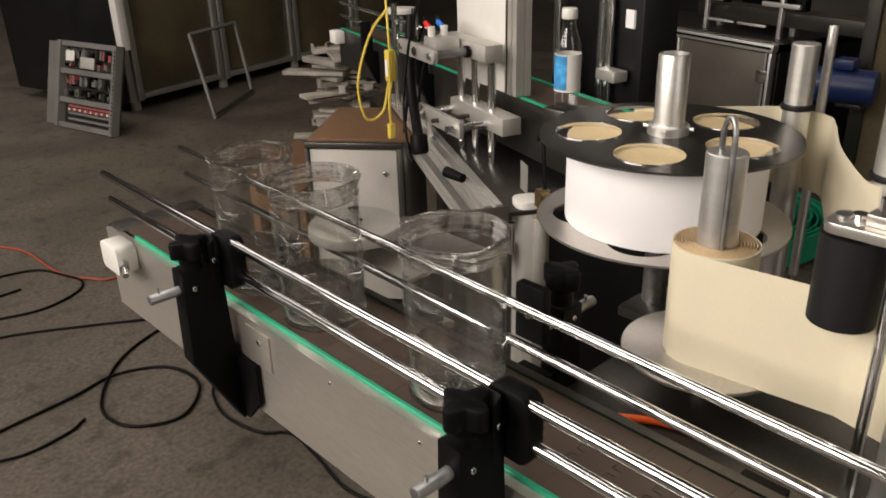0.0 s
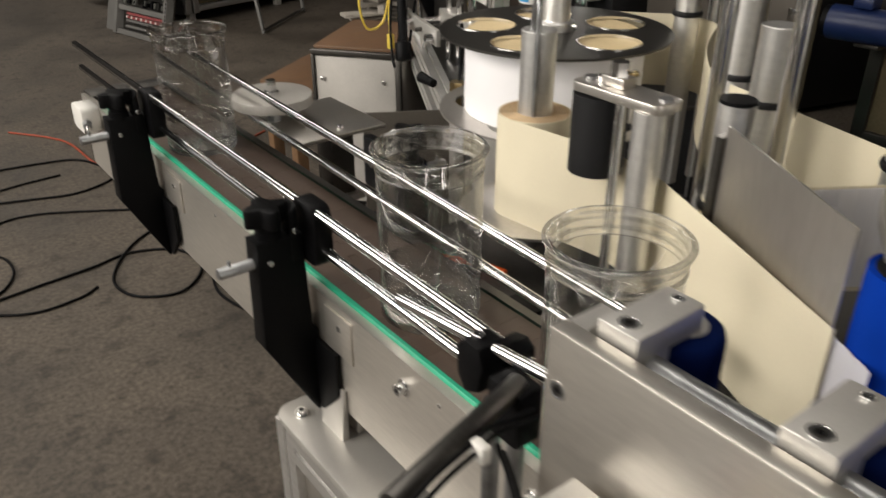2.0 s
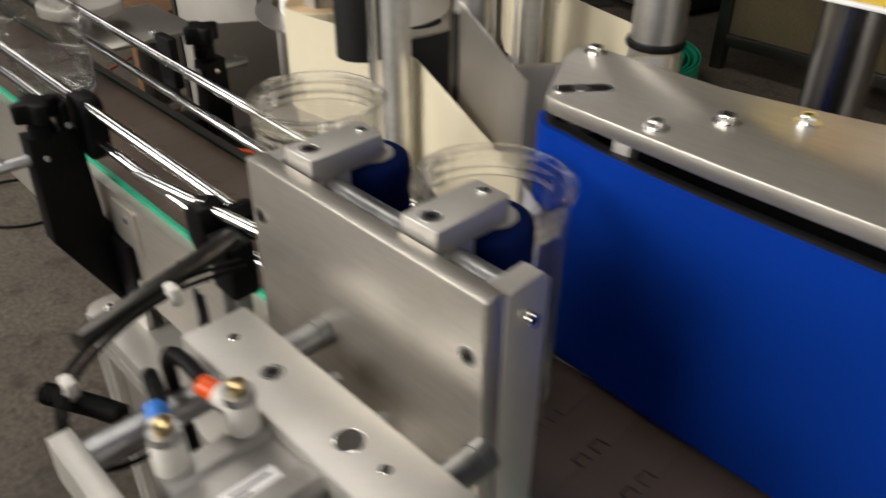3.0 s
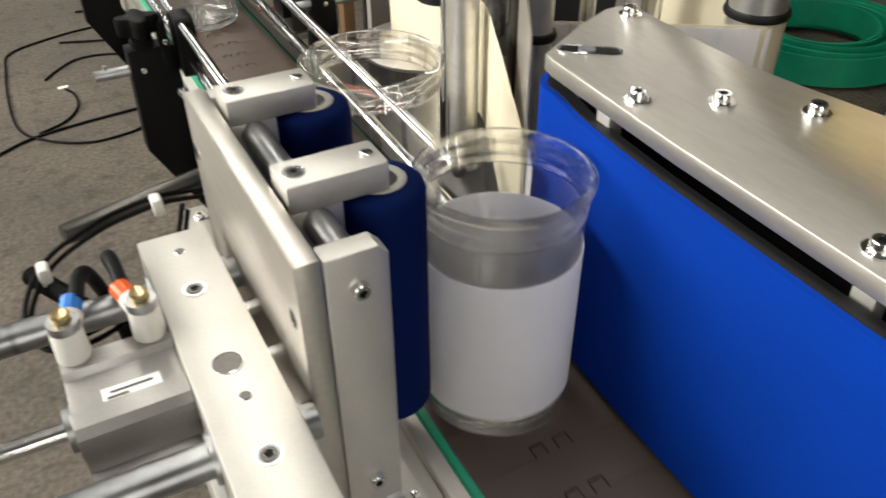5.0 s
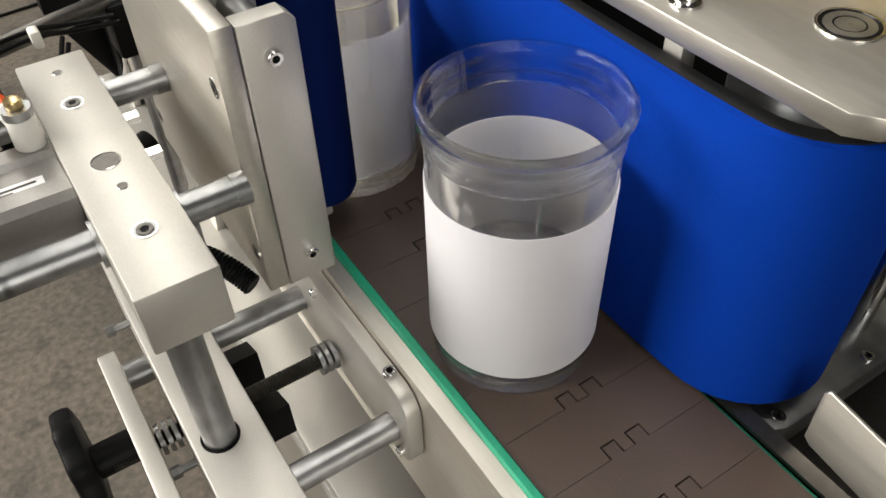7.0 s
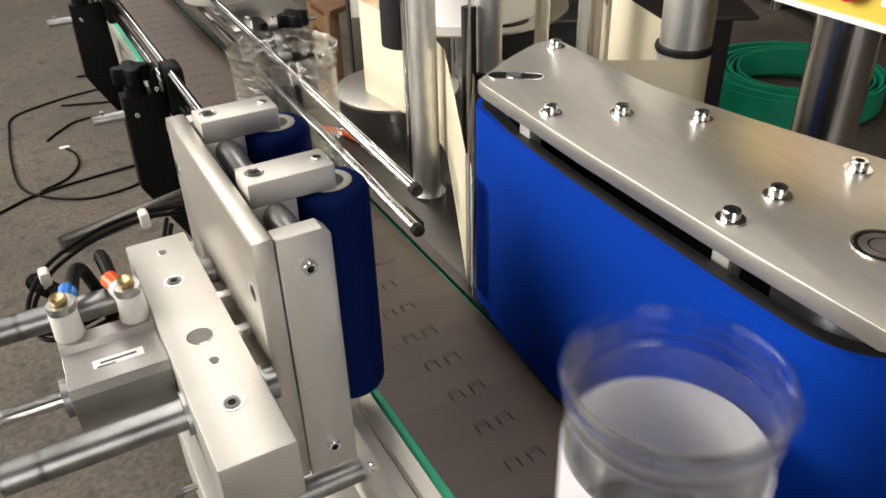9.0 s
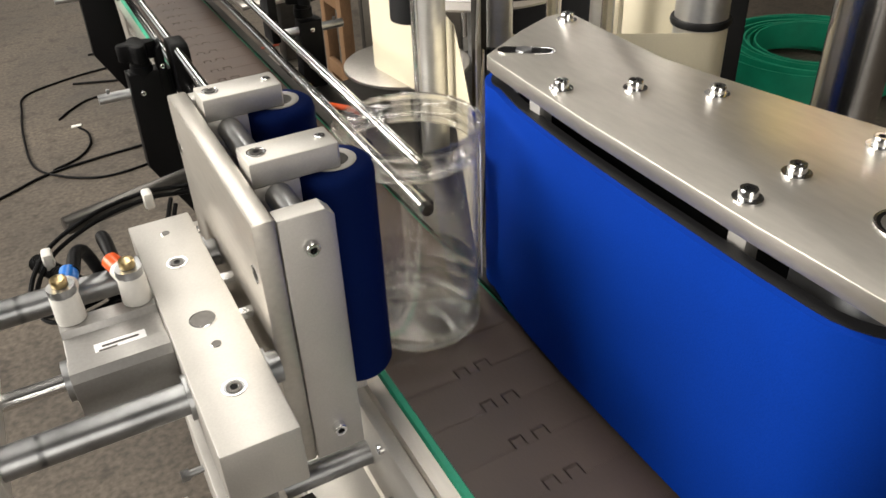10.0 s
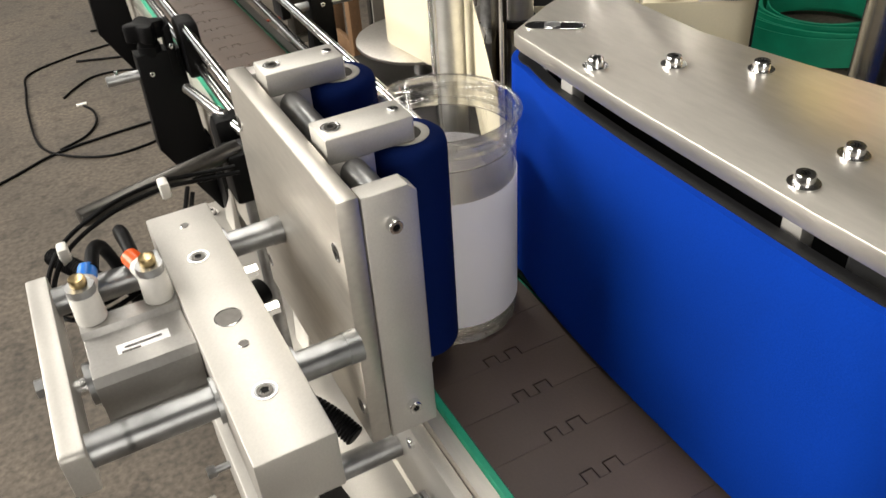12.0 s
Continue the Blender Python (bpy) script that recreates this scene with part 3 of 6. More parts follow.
def machine_base():
    b = thing("labeller_stand", "aluminium profile frame with steel deck that carries the labeller", "machine frame", (0.85, -0.2, 0))
    part("top_plate", prism(bmesh.new(), rounded(0.462, 0.66, -0.86, 0.232, 0.02), 0.628, 0.637, "z", 0.001), ANODISED, b, "pale aluminium top plate")
    for x, y in ((0.485, 0.205), (0.485, -0.83)):
        socket_screw(b, (x, y, 0.637), 0.0055, 0.006, washer=True)
    for x in (0.484, 1.18):
        part("beam", profile_bar(bmesh.new(), (x, 0.19, 0.606), (x, -0.82, 0.606)), BRUSHED, b)
        for y in (0.21, -0.84):
            part("post", profile_bar(bmesh.new(), (x, y, 0.02), (x, y, 0.627)), BRUSHED, b)
            part("foot", rod((x, y, 0), (x, y, 0.02), 0.025, 20), BLACK, b)
    for y in (0.21, -0.84):
        part("beam", profile_bar(bmesh.new(), (0.505, y, 0.606), (1.16, y, 0.606)), BRUSHED, b)
    part("side_panel", boxed(0.474, 0.478, -0.82, 0.19, 0.03, 0.585), STEEL, b)
    part("end_panel", boxed(0.505, 1.16, 0.200, 0.204, 0.03, 0.585), STEEL, b)
    part("back_panel", boxed(0.505, 1.16, -0.85, -0.846, 0.03, 0.585), STEEL, b)
    for y in (0.16, -0.10, -0.55):
        part("conveyor_post", boxed(0.516, 0.560, y - 0.022, y + 0.022, 0.637, 0.672, bevel=0.002), ANODISED, b)
        part("conveyor_rib", prism(bmesh.new(), [(0.497, 0.637), (0.5055, 0.637), (0.5055, 0.70), (0.502, 0.70)], y - 0.022, y + 0.022, "y", 0.0008), ANODISED, b)
    # deck that carries the reels and rollers
    part("deck", prism(bmesh.new(), [(0.66, -0.60), (1.02, -0.60), (1.02, -0.02), (0.96, 0.12), (0.86, 0.28), (0.66, 0.28)], 0.752, 0.764, "z", 0.001), DARK_STEEL, b, "dark steel deck plate")
    for x, y in ((0.70, 0.24), (0.92, 0.05), (0.70, -0.57), (0.98, -0.57)):
        part("deck_post", rod((x, y, 0.637 if x < 0.66 else 0.58), (x, y, 0.752), 0.014, 20), DULL_ROD, b)
    part("roller_arm", prism(bmesh.new(), [(0.955, -0.03), (1.015, -0.055), (1.228, 0.275), (1.225, 0.315), (1.190, 0.315)], 0.655, 0.675, "z", 0.001), DARK_STEEL, b, "dark steel roller arm")
    part("arm_post", boxed(0.98, 1.02, -0.04, 0.0, 0.59, 0.655), DARK_STEEL, b)
    part("deck_bridge", boxed(0.64, 1.2, -0.82, 0.23, 0.575, 0.590), DARK_STEEL, b)


machine_base()


# ---------------------------------------------------------------- press unit
PLATE_Z0, PLATE_Z1 = 0.8155, 0.992
ROD_Y = (-0.402, -0.272)
ROD_Z = 0.9035


def press_block():
    t = thing("press_carrier", "machined aluminium block with air cylinder on guide posts", "cylinder mount", (0.405, -0.34, 0.64))
    y0, y1, z0, z1 = -0.469, -0.241, 0.884, 0.9215
    part("block", boxed(0.385, 0.425, y0, y1, z0, z1, bevel=0.0012), ANODISED, t, "anodised aluminium block")
    for y in (-0.300, -0.427):
        sunk_screw(t, (0.4045, y, z1), 0.0062)
    bored_hole(t, (0.4045, -0.364, z1), 0.0072)
    for y in (-0.389, -0.262):
        bored_hole(t, (0.4055, y, z1), 0.0028)
    # bushes round the guide rods
    for y in ROD_Y:
        part("bush", rod((0.4248, y, ROD_Z), (0.4275, y, ROD_Z), 0.0125, 28), DULL_ROD, t)
        part("bush", rod((0.3852, y, ROD_Z), (0.3825, y, ROD_Z), 0.0125, 28), DULL_ROD, t)
    for y in (-0.315, -0.355):
        part("tie_bolt", rod((0.425, y, 0.910), (0.434, y, 0.910), 0.0042, 6), CHROME, t)
    # air cylinder
    cy0, cy1, cz0, cz1 = -0.372, -0.312, 0.868, 0.9165
    out = [(cy0, cz0 + 0.004), (cy0 + 0.004, cz0), (cy1 - 0.004, cz0), (cy1, cz0 + 0.004), (cy1, cz0 + 0.018), (cy1 - 0.003, cz0 + 0.020), (cy1 - 0.003, cz0 + 0.028), (cy1, cz0 + 0.030), (cy1, cz1 - 0.004), (cy1 - 0.004, cz1), (cy1 - 0.016, cz1), (cy1 - 0.018, cz1 - 0.004), (cy0 + 0.018, cz1 - 0.004), (cy0 + 0.016, cz1), (cy0 + 0.004, cz1), (cy0, cz1 - 0.004), (cy0, cz0 + 0.032), (cy0 + 0.004, cz0 + 0.030), (cy0 + 0.004, cz0 + 0.018), (cy0, cz0 + 0.016)]
    part("cylinder", prism(bmesh.new(), out, 0.331, 0.3848, "x", 0.0005), CYLINDER_GREY, t, "grey extruded air cylinder body")
    part("type_plate", boxed(0.346, 0.374, cy0 + 0.0185, cy0 + 0.028, cz1 - 0.0038, cz1 - 0.0032), PAPER, t, "white type plate")
    for x0, x1, dy in ((0.348, 0.358, 0.020), (0.350, 0.370, 0.0235)):
        part("type_bar", boxed(x0, x1, cy0 + dy + 0.0, cy0 + dy + 0.0013, cz1 - 0.0031, cz1 - 0.0028), DARK_STEEL, t)
    part("piston_boss", rod((0.3309, -0.342, 0.893), (0.326, -0.342, 0.893), 0.012, 24), DULL_ROD, t)
    # angle fittings with brass screws
    for x, yy, mat, name in ((0.339, -0.317, CYAN, "hose_ring"), (0.376, -0.318, ORANGE, "hose_ring")):
        part("fitting", rod((x, yy, 0.9165), (x, yy, 0.935), 0.0085, 20, r2=0.0078, bevel=0.0008), WHITE_PLASTIC, t, "white plastic air fitting")
        part("fitting_nut", rod((x, yy, 0.935), (x, yy, 0.940), 0.0078, 12), DULL_ROD, t)
        part("fitting_screw", rod((x, yy, 0.940), (x, yy, 0.9455), 0.0046, 16, bevel=0.001), BRASS, t)
        d = Vector((0.004 if mat is CYAN else -0.005, 0.014, 0.003))
        a = Vector((x, yy, 0.930))
        part("fitting_elbow", rod(a, a + d * 0.9, 0.0062, 16), WHITE_PLASTIC, t)
        part(name, rod(a + d * 0.9, a + d * 1.55, 0.0055, 16), mat, t, "coloured release ring")
    # vertical guide posts and the lower slide
    for x, y in ((0.400, -0.457), (0.400, -0.272)):
        part("guide_post", rod((x, y, 0.66), (x, y, z0), 0.0095, 24), DULL_ROD, t, "ground steel post")
    part("lower_block", boxed(0.384, 0.424, -0.520, -0.262, 0.728, 0.789, bevel=0.0012), ANODISED, t, "anodised lower block")
    part("post_ring", rod((0.400, -0.457, 0.789), (0.400, -0.457, 0.7898), 0.0112, 24), BLACK, t)
    for y in (-0.480, -0.350):
        part("cross_rod", rod((0.360, y, 0.748), (0.506, y, 0.748), 0.0092, 24), DULL_ROD, t, "ground steel cross rod")
    return t


press_block()


def press_slide():
    """Cross slide by which the press unit is set: ears on the conveyor, lead screw, hand wheel."""
    t = thing("cross_slide", "lead screw slide with black hand wheel beside the conveyor", "slide", (0.42, -0.41, 0.66))
    z, yc = 0.743, -0.405
    out = rounded(-0.500, -0.310, 0.722, 0.790, 0.0165)
    part("ear_plate", prism(bmesh.new(), out, 0.4955, 0.5055, "x", 0.001), ANODISED, t, "rounded aluminium bearing plate")
    socket_screw(t, (0.5000, -0.474, 0.790), 0.0042, 0.004)
    socket_screw(t, (0.4955, -0.489, 0.732), 0.0038, 0.003, (-1, 0, 0))
    socket_screw(t, (0.4955, -0.380, 0.780), 0.0038, 0.003, (-1, 0, 0))
    for y in (-0.351, -0.404):
        part("stop_pad", prism(bmesh.new(), [(y - 0.014, 0.700), (y + 0.010, 0.700), (y + 0.013, 0.716), (y - 0.011, 0.728)], 0.4245, 0.4520, "x", 0.001), BLACK, t, "black rubber stop pad")
    bm = bmesh.new()
    tube(bm, [(0.34 + 0.0009 * i, yc, z) for i in range(172)], 0.0050, 12, 1, 0.16)
    part("lead_screw", bm, DARK_STEEL, t, "threaded spindle")
    for x in (0.480, 0.3695):
        bm = bmesh.new()
        for i in range(3):
            lathe(bm, [(0.006, 0), (0.0105, 0), (0.0105, 0.0030), (0.006, 0.0030)], (0, 0, 0.0048 * i), 24)
        bmesh.ops.transform(bm, matrix=pose(x, yc, z, 0, 90, 0), verts=bm.verts)
        part("collar", bm, DULL_ROD, t, "ringed steel collar")
    part("outer_plate", prism(bmesh.new(), rounded(-0.505, -0.350, 0.715, 0.780, 0.006), 0.357, 0.368, "x", 0.001), ANODISED, t, "aluminium end plate")
    bm = bmesh.new()
    n = 40
    prism(bm, [(yc + 0.012 + (0.033 + 0.0020 * math.cos(8 * 2 * math.pi * i / n)) * math.cos(2 * math.pi * i / n), z + (0.033 + 0.0020 * math.cos(8 * 2 * math.pi * i / n)) * math.sin(2 * math.pi * i / n)) for i in range(n)], 0.318, 0.332, "x", 0.004)
    part("hand_wheel", bm, BLACK, t, "black plastic hand wheel")
    part("wheel_hub", rod((0.332, yc + 0.006, z), (0.357, yc + 0.006, z), 0.011, 20), BLACK, t)
    for y, zz in ((-0.318, 0.762), (-0.432, 0.742)):
        part("set_screw", rod((0.374, y, zz), (0.384, y, zz), 0.0026, 10), DULL_ROD, t)
        part("set_head", rod((0.368, y, zz), (0.374, y, zz), 0.0042, 6), DULL_ROD, t)


press_slide()


def press_head():
    """The plate with two foam rollers that presses the jar; it slides on its rods."""
    t = thing("roller_press", "aluminium press plate with two blue foam rollers on guide rods", "press", (0.44, -0.30, 0.80))
    y0, y1 = -0.3975, -0.206
    part("back_plate", boxed(0.4340, 0.4468, y0, y1, PLATE_Z0, PLATE_Z1, bevel=0.0015), PLATE, t, "wide aluminium back plate")
    for y, z in ((-0.388, 0.957), (-0.388, 0.842), (-0.216, 0.957), (-0.216, 0.842)):
        sunk_screw(t, (0.4340, y, z), 0.0055, (-1, 0, 0))
    for y in (y0, y1 - 0.013):
        out = [(0.4475, PLATE_Z0 - 0.001), (0.4475, PLATE_Z1 - 0.002), (0.4735, PLATE_Z1 - 0.002), (0.4785, PLATE_Z1 - 0.007), (0.4785, PLATE_Z0 - 0.001)]
        part("end_block", prism(bmesh.new(), out, y, y + 0.013, "y", 0.0008), ANODISED, t, "aluminium end block")
    for z in (0.970, 0.836):
        socket_screw(t, (0.463, y0, z), 0.0042, 0.005, (0, -1, 0))
    part("shaft", rod((0.4625, y0 + 0.013, 0.9775), (0.4625, y1 - 0.013, 0.9775), 0.0080, 24), DULL_ROD, t, "steel shaft")
    part("shaft", rod((0.4625, y0 + 0.013, 0.836), (0.4625, y1 - 0.013, 0.836), 0.0068, 20), CHROME, t, "steel shaft")
    for y in (-0.338, -0.238):
        for z0, z1 in ((0.985, 1.0005), (0.812, 0.824)):
            s = 1 if z0 > 0.9 else -1
            cap = bmesh.new()
            prism(cap, [(0.4490, y - 0.0125), (0.4490, y + 0.0125), (0.5000, y + 0.0125), (0.5015, y + 0.0110), (0.5015, y - 0.0110), (0.5000, y - 0.0125)], z0, z1, "z", 0.0008)
            br = part("roller_bracket", cap, ANODISED, t, "aluminium roller bracket")
            part("bracket_block", boxed(0.4492, 0.476, y - 0.0123, y + 0.0123, (z0 if s > 0 else z1) - s * 0.022 if s > 0 else z1, z0 if s > 0 else z1 + 0.022, bevel=0.0006), ANODISED, br)
        sunk_screw(t, (0.457, y, 1.0005), 0.0055)
        socket_screw(t, (0.4945, y, 1.0000), 0.0032, 0.0016)
        part("roller", lathe(bmesh.new(), [(0.010, 0.0), (0.0205, 0.0), (0.0230, 0.0015), (0.0245, 0.005), (0.0245, 0.150), (0.0235, 0.1545), (0.0205, 0.157), (0.0148, 0.1575), (0.010, 0.1575)], (0.500, y, 0.8265), 48), ROLLER_FOAM, t, "blue foam roller")
        part("roller_core", lathe(bmesh.new(), [(0.0098, 0.0), (0.0146, 0.0), (0.0146, 0.0004), (0.0140, 0.0008), (0.0104, 0.0008), (0.0098, 0.0004)], (0.500, y, 0.9840), 40), CABINET, t, "pale core tube")
        part("roller_bearing", lathe(bmesh.new(), [(0.0035, 0.0), (0.0097, 0.0), (0.0097, 0.0006), (0.0035, 0.0006)], (0.500, y, 0.9836), 32), DARK_STEEL, t)
        part("axle", rod((0.500, y, 0.9838), (0.500, y, 0.9852), 0.0034, 16), DULL_ROD, t)
    for y in ROD_Y:
        part("guide_rod", rod((0.309, y, ROD_Z), (0.4339, y, ROD_Z), 0.0088, 28), DULL_ROD, t, "ground steel guide rod")
        part("rod_shoulder", rod((0.426, y, ROD_Z), (0.4339, y, ROD_Z), 0.0094, 28), DULL_ROD, t)
    part("piston_rod", rod((0.2915, -0.342, 0.893), (0.330, -0.342, 0.893), 0.005, 20), CHROME, t)
    part("end_bar", prism(bmesh.new(), rounded(-0.415, -0.259, 0.887, 0.917, 0.004), 0.2795, 0.2915, "x", 0.001), ANODISED, t, "aluminium yoke bar")
    part("yoke_nut", rod((0.2795, -0.342, 0.902), (0.273, -0.342, 0.902), 0.0055, 6), DULL_ROD, t)
    for y in ROD_Y:
        part("rod_end", rod((0.2915, y, ROD_Z), (0.312, y, ROD_Z), 0.0088, 28), DULL_ROD, t)
    return t


PRESS_HEAD = press_head()


# ---------------------------------------------------------------- blue wrap belt
def inset(outline, d):
    n = len(outline)
    out = []
    for i in range(n):
        a, b = Vector(outline[i - 1]), Vector(outline[(i + 1) % n])
        t = (b - a).normalized()
        out.append((outline[i][0] - t.y * d, outline[i][1] + t.x * d))
    return out


def ring_band(outer, inner, z0, z1):
    bm = bmesh.new()
    loops = [[bm.verts.new((x, y, z)) for x, y in o] for o, z in ((outer, z0), (outer, z1), (inner, z1), (inner, z0))]
    n = len(outer)
    for j in range(4):
        a, b = loops[j], loops[(j + 1) % 4]
        for i in range(n):
            bm.faces.new((a[i], a[(i + 1) % n], b[(i + 1) % n], b[i]))
    return bm


def wrap_unit():
    t = thing("wrap_belt_unit", "blue foam wrap belt under a thick aluminium top plate", "wrap belt", (0.69, -0.43, 0.765))
    front = [(0.6350, -0.32), (0.6315, -0.36), (0.6295, -0.40), (0.6287, -0.45), (0.6285, -0.50), (0.6285, -0.54)]
    outline = arc(0.668, -0.283, 0.027, 20, 190, 12) + front + arc(0.6826, -0.570, 0.053, 180, 360, 16)
    skin = inset(outline, 0.0045)
    core = inset(outline, 0.0125)
    part("foam_belt", ring_band(outline, skin, 0.8035, 0.9765), BLUE, t, "blue foam belt", smooth=60)
    part("belt_backing", ring_band(skin, core, 0.8035, 0.9773), RUBBER, t, "black belt backing", smooth=60)
    for x, y, r in ((0.668, -0.283, 0.0135), (0.680, -0.570, 0.039)):
        part("pulley", rod((x, y, 0.805), (x, y, 0.972), r, 32), DULL_ROD, t)
        part("pulley_shaft", rod((x, y, 0.777), (x, y, 0.986), r * 0.5, 20), DULL_ROD, t)
    part("back_support", boxed(0.6385, 0.655, -0.53, -0.33, 0.81, 0.966, bevel=0.001), DARK_STEEL, t)
    for y in (-0.335, -0.515):
        part("spacer", boxed(0.6440, 0.654, y - 0.006, y + 0.006, 0.966, 0.9862, bevel=0.0006), ANODISED, t)
    plate = [(0.6425, -0.283), (0.6445, -0.273), (0.690, -0.245), (0.724, -0.229), (0.736, -0.228), (0.745, -0.236), (0.743, -0.30), (0.742, -0.345), (0.748, -0.380), (0.756, -0.420), (0.764, -0.455), (0.778, -0.51), (0.786, -0.56), (0.786, -0.610), (0.778, -0.621), (0.658, -0.624), (0.648, -0.619), (0.6395, -0.608), (0.6375, -0.53), (0.6380, -0.40)]
    top = prism(bmesh.new(), plate, 0.9862, 0.9972, "z", 0.0009)
    tp = part("top_plate", top, PLATE, t, "thick milled aluminium top plate")
    for x, y in ((0.732, -0.246), (0.653, -0.351), (0.692, -0.376), (0.728, -0.410), (0.652, -0.510), (0.691, -0.505), (0.752, -0.507)):
        socket_screw(t, (x, y, 0.9972), 0.0050, 0.0062, washer=True)
    # tension slot with its screw
    m = pose(0.671, -0.283, 0.9973, 0, 0, -38)
    bm = prism(bmesh.new(), rounded(-0.019, 0.019, -0.0052, 0.0052, 0.0051), 0, 0.0004)
    bmesh.ops.transform(bm, matrix=m, verts=bm.verts)
    part("slot", bm, BLACK, tp, "dark slot")
    o, i = rounded(-0.0205, 0.0205, -0.0066, 0.0066, 0.0065), rounded(-0.019, 0.019, -0.0052, 0.0052, 0.0051)
    bm = ring_band(o, i, 0.0, 0.0007)
    bmesh.ops.transform(bm, matrix=m, verts=bm.verts)
    part("slot_lip", bm, CHROME, tp)
    bm = cyl(bmesh.new(), (-0.002, 0, 0.0), (-0.002, 0, 0.0016), 0.0062, 6)
    bmesh.ops.transform(bm, matrix=m, verts=bm.verts)
    part("slot_nut", bm, DULL_ROD, tp)
    # bearing in the plate
    for r0, r1, h, mat in ((0.0135, 0.0150, 0.0010, CHROME), (0.0115, 0.0135, 0.0005, BLACK), (0.0075, 0.0115, 0.0009, DULL_ROD), (0.0065, 0.0075, 0.0006, BLACK), (0.0005, 0.0065, 0.0008, DULL_ROD)):
        part("bearing_ring", lathe(bmesh.new(), [(r0, 0), (r0, h), (r1, h), (r1, 0)], (0.695, -0.566, 0.9971), 36), mat, tp)
    part("foot_plate", prism(bmesh.new(), rounded(0.654, 0.80, -0.628, -0.25, 0.020), 0.7645, 0.7835, "z", 0.0012), DULL_ROD, t, "grey steel foot plate")
    for x, y in ((0.670, -0.620), (0.748, -0.621)):
        socket_screw(t, (x, y, 0.7835), 0.0042, 0.003)
    part("stay", rod((0.765, -0.60, 0.7835), (0.765, -0.60, 0.9852), 0.0075, 20), CHROME, t)
    part("stay", rod((0.735, -0.30, 0.7835), (0.735, -0.30, 0.9852), 0.0075, 20), CHROME, t)
    part("motor_box", boxed(0.735, 0.80, -0.56, -0.40, 0.80, 0.96, bevel=0.003), DARK_MACHINE, t)


wrap_unit()


def outfeed_guide():
    t = thing("outfeed_guide", "pale steel guide plate beside the belt", "guide plate", (0.66, -0.75, 0.78))
    out = [(-0.6400, 0.840), (-0.6425, 0.8435), (-0.92, 0.803), (-0.92, 0.757), (-0.6450, 0.7995), (-0.6410, 0.8030)]
    part("sheet", prism(bmesh.new(), out, 0.6580, 0.6605, "x", 0.0006), IVORY, t, "pale steel sheet")
    part("foot", boxed(0.6605, 0.70, -0.80, -0.76, 0.777, 0.785, bevel=0.001), ANODISED, t)
    part("post", rod((0.69, -0.78, 0.590), (0.69, -0.78, 0.777), 0.008, 16), DULL_ROD, t)


outfeed_guide()


# ---------------------------------------------------------------- label web
def roller(name, label, x, y, r, z0, z1, mat=BRUSHED, ring=None, cap=False, group="web rollers", step=None):
    t = thing(name, label, "roller", (x, y, z0), group=group)
    part("tube", lathe(bmesh.new(), [(0.002, 0.0), (r, 0.0), (r, z1 - z0 - 0.001), (r - 0.001, z1 - z0), (0.002, z1 - z0)], (x, y, z0), 36, closed=True), mat, t)
    part("shaft", rod((x, y, z0 - 0.0385), (x, y, z0), r * 0.4, 16), DULL_ROD, t)
    if ring:
        part("ring", lathe(bmesh.new(), [(r, -0.004), (r + 0.003, -0.0035), (r + 0.0042, 0), (r + 0.003, 0.0035), (r, 0.004)], (x, y, ring), 36), RUBBER, t, "black rubber ring")
    if cap:
        part("cap", rod((x, y, z1), (x, y, z1 + 0.003), r, 36), BLACK, t)
    return t


WEB0, WEB1 = 0.812, 0.924


def sector(bm, centre, way, rim, z0, z1, bore=0.020, hole=0.0435, out=0.1):
    """A fifth of a disc with a round hole in it, way its middle direction."""
    cx, cy = centre
    hx, hy = cx + out * math.cos(way), cy + out * math.sin(way)
    half = math.pi / 5
    corners = [(r, way + s * half) for r in (bore, rim) for s in (-1, 1)]
    angles = {2 * math.pi * i / 60 for i in range(60)}
    angles |= {math.atan2(cy + r * math.sin(a) - hy, cx + r * math.cos(a) - hx) % (2 * math.pi) for r, a in corners}

    def inside(x, y):
        r, a = math.hypot(x - cx, y - cy), math.atan2(y - cy, x - cx) - way
        a = (a + math.pi) % (2 * math.pi) - math.pi
        return bore < r < rim and abs(a) < half
    loops = []
    for a in sorted(angles):
        u, lo, hi = (math.cos(a), math.sin(a)), hole, 0.2
        for _ in range(26):
            mid = (lo + hi) / 2
            lo, hi = (mid, hi) if inside(hx + mid * u[0], hy + mid * u[1]) else (lo, mid)
        loops.append([bm.verts.new((hx + q * u[0], hy + q * u[1], z)) for q, z in ((hole, z0), (lo, z0), (lo, z1), (hole, z1))])
    for a, b in zip(loops, loops[1:] + loops[:1]):
        for k in range(4):
            bm.faces.new((a[k], a[(k + 1) % 4], b[(k + 1) % 4], b[k]))


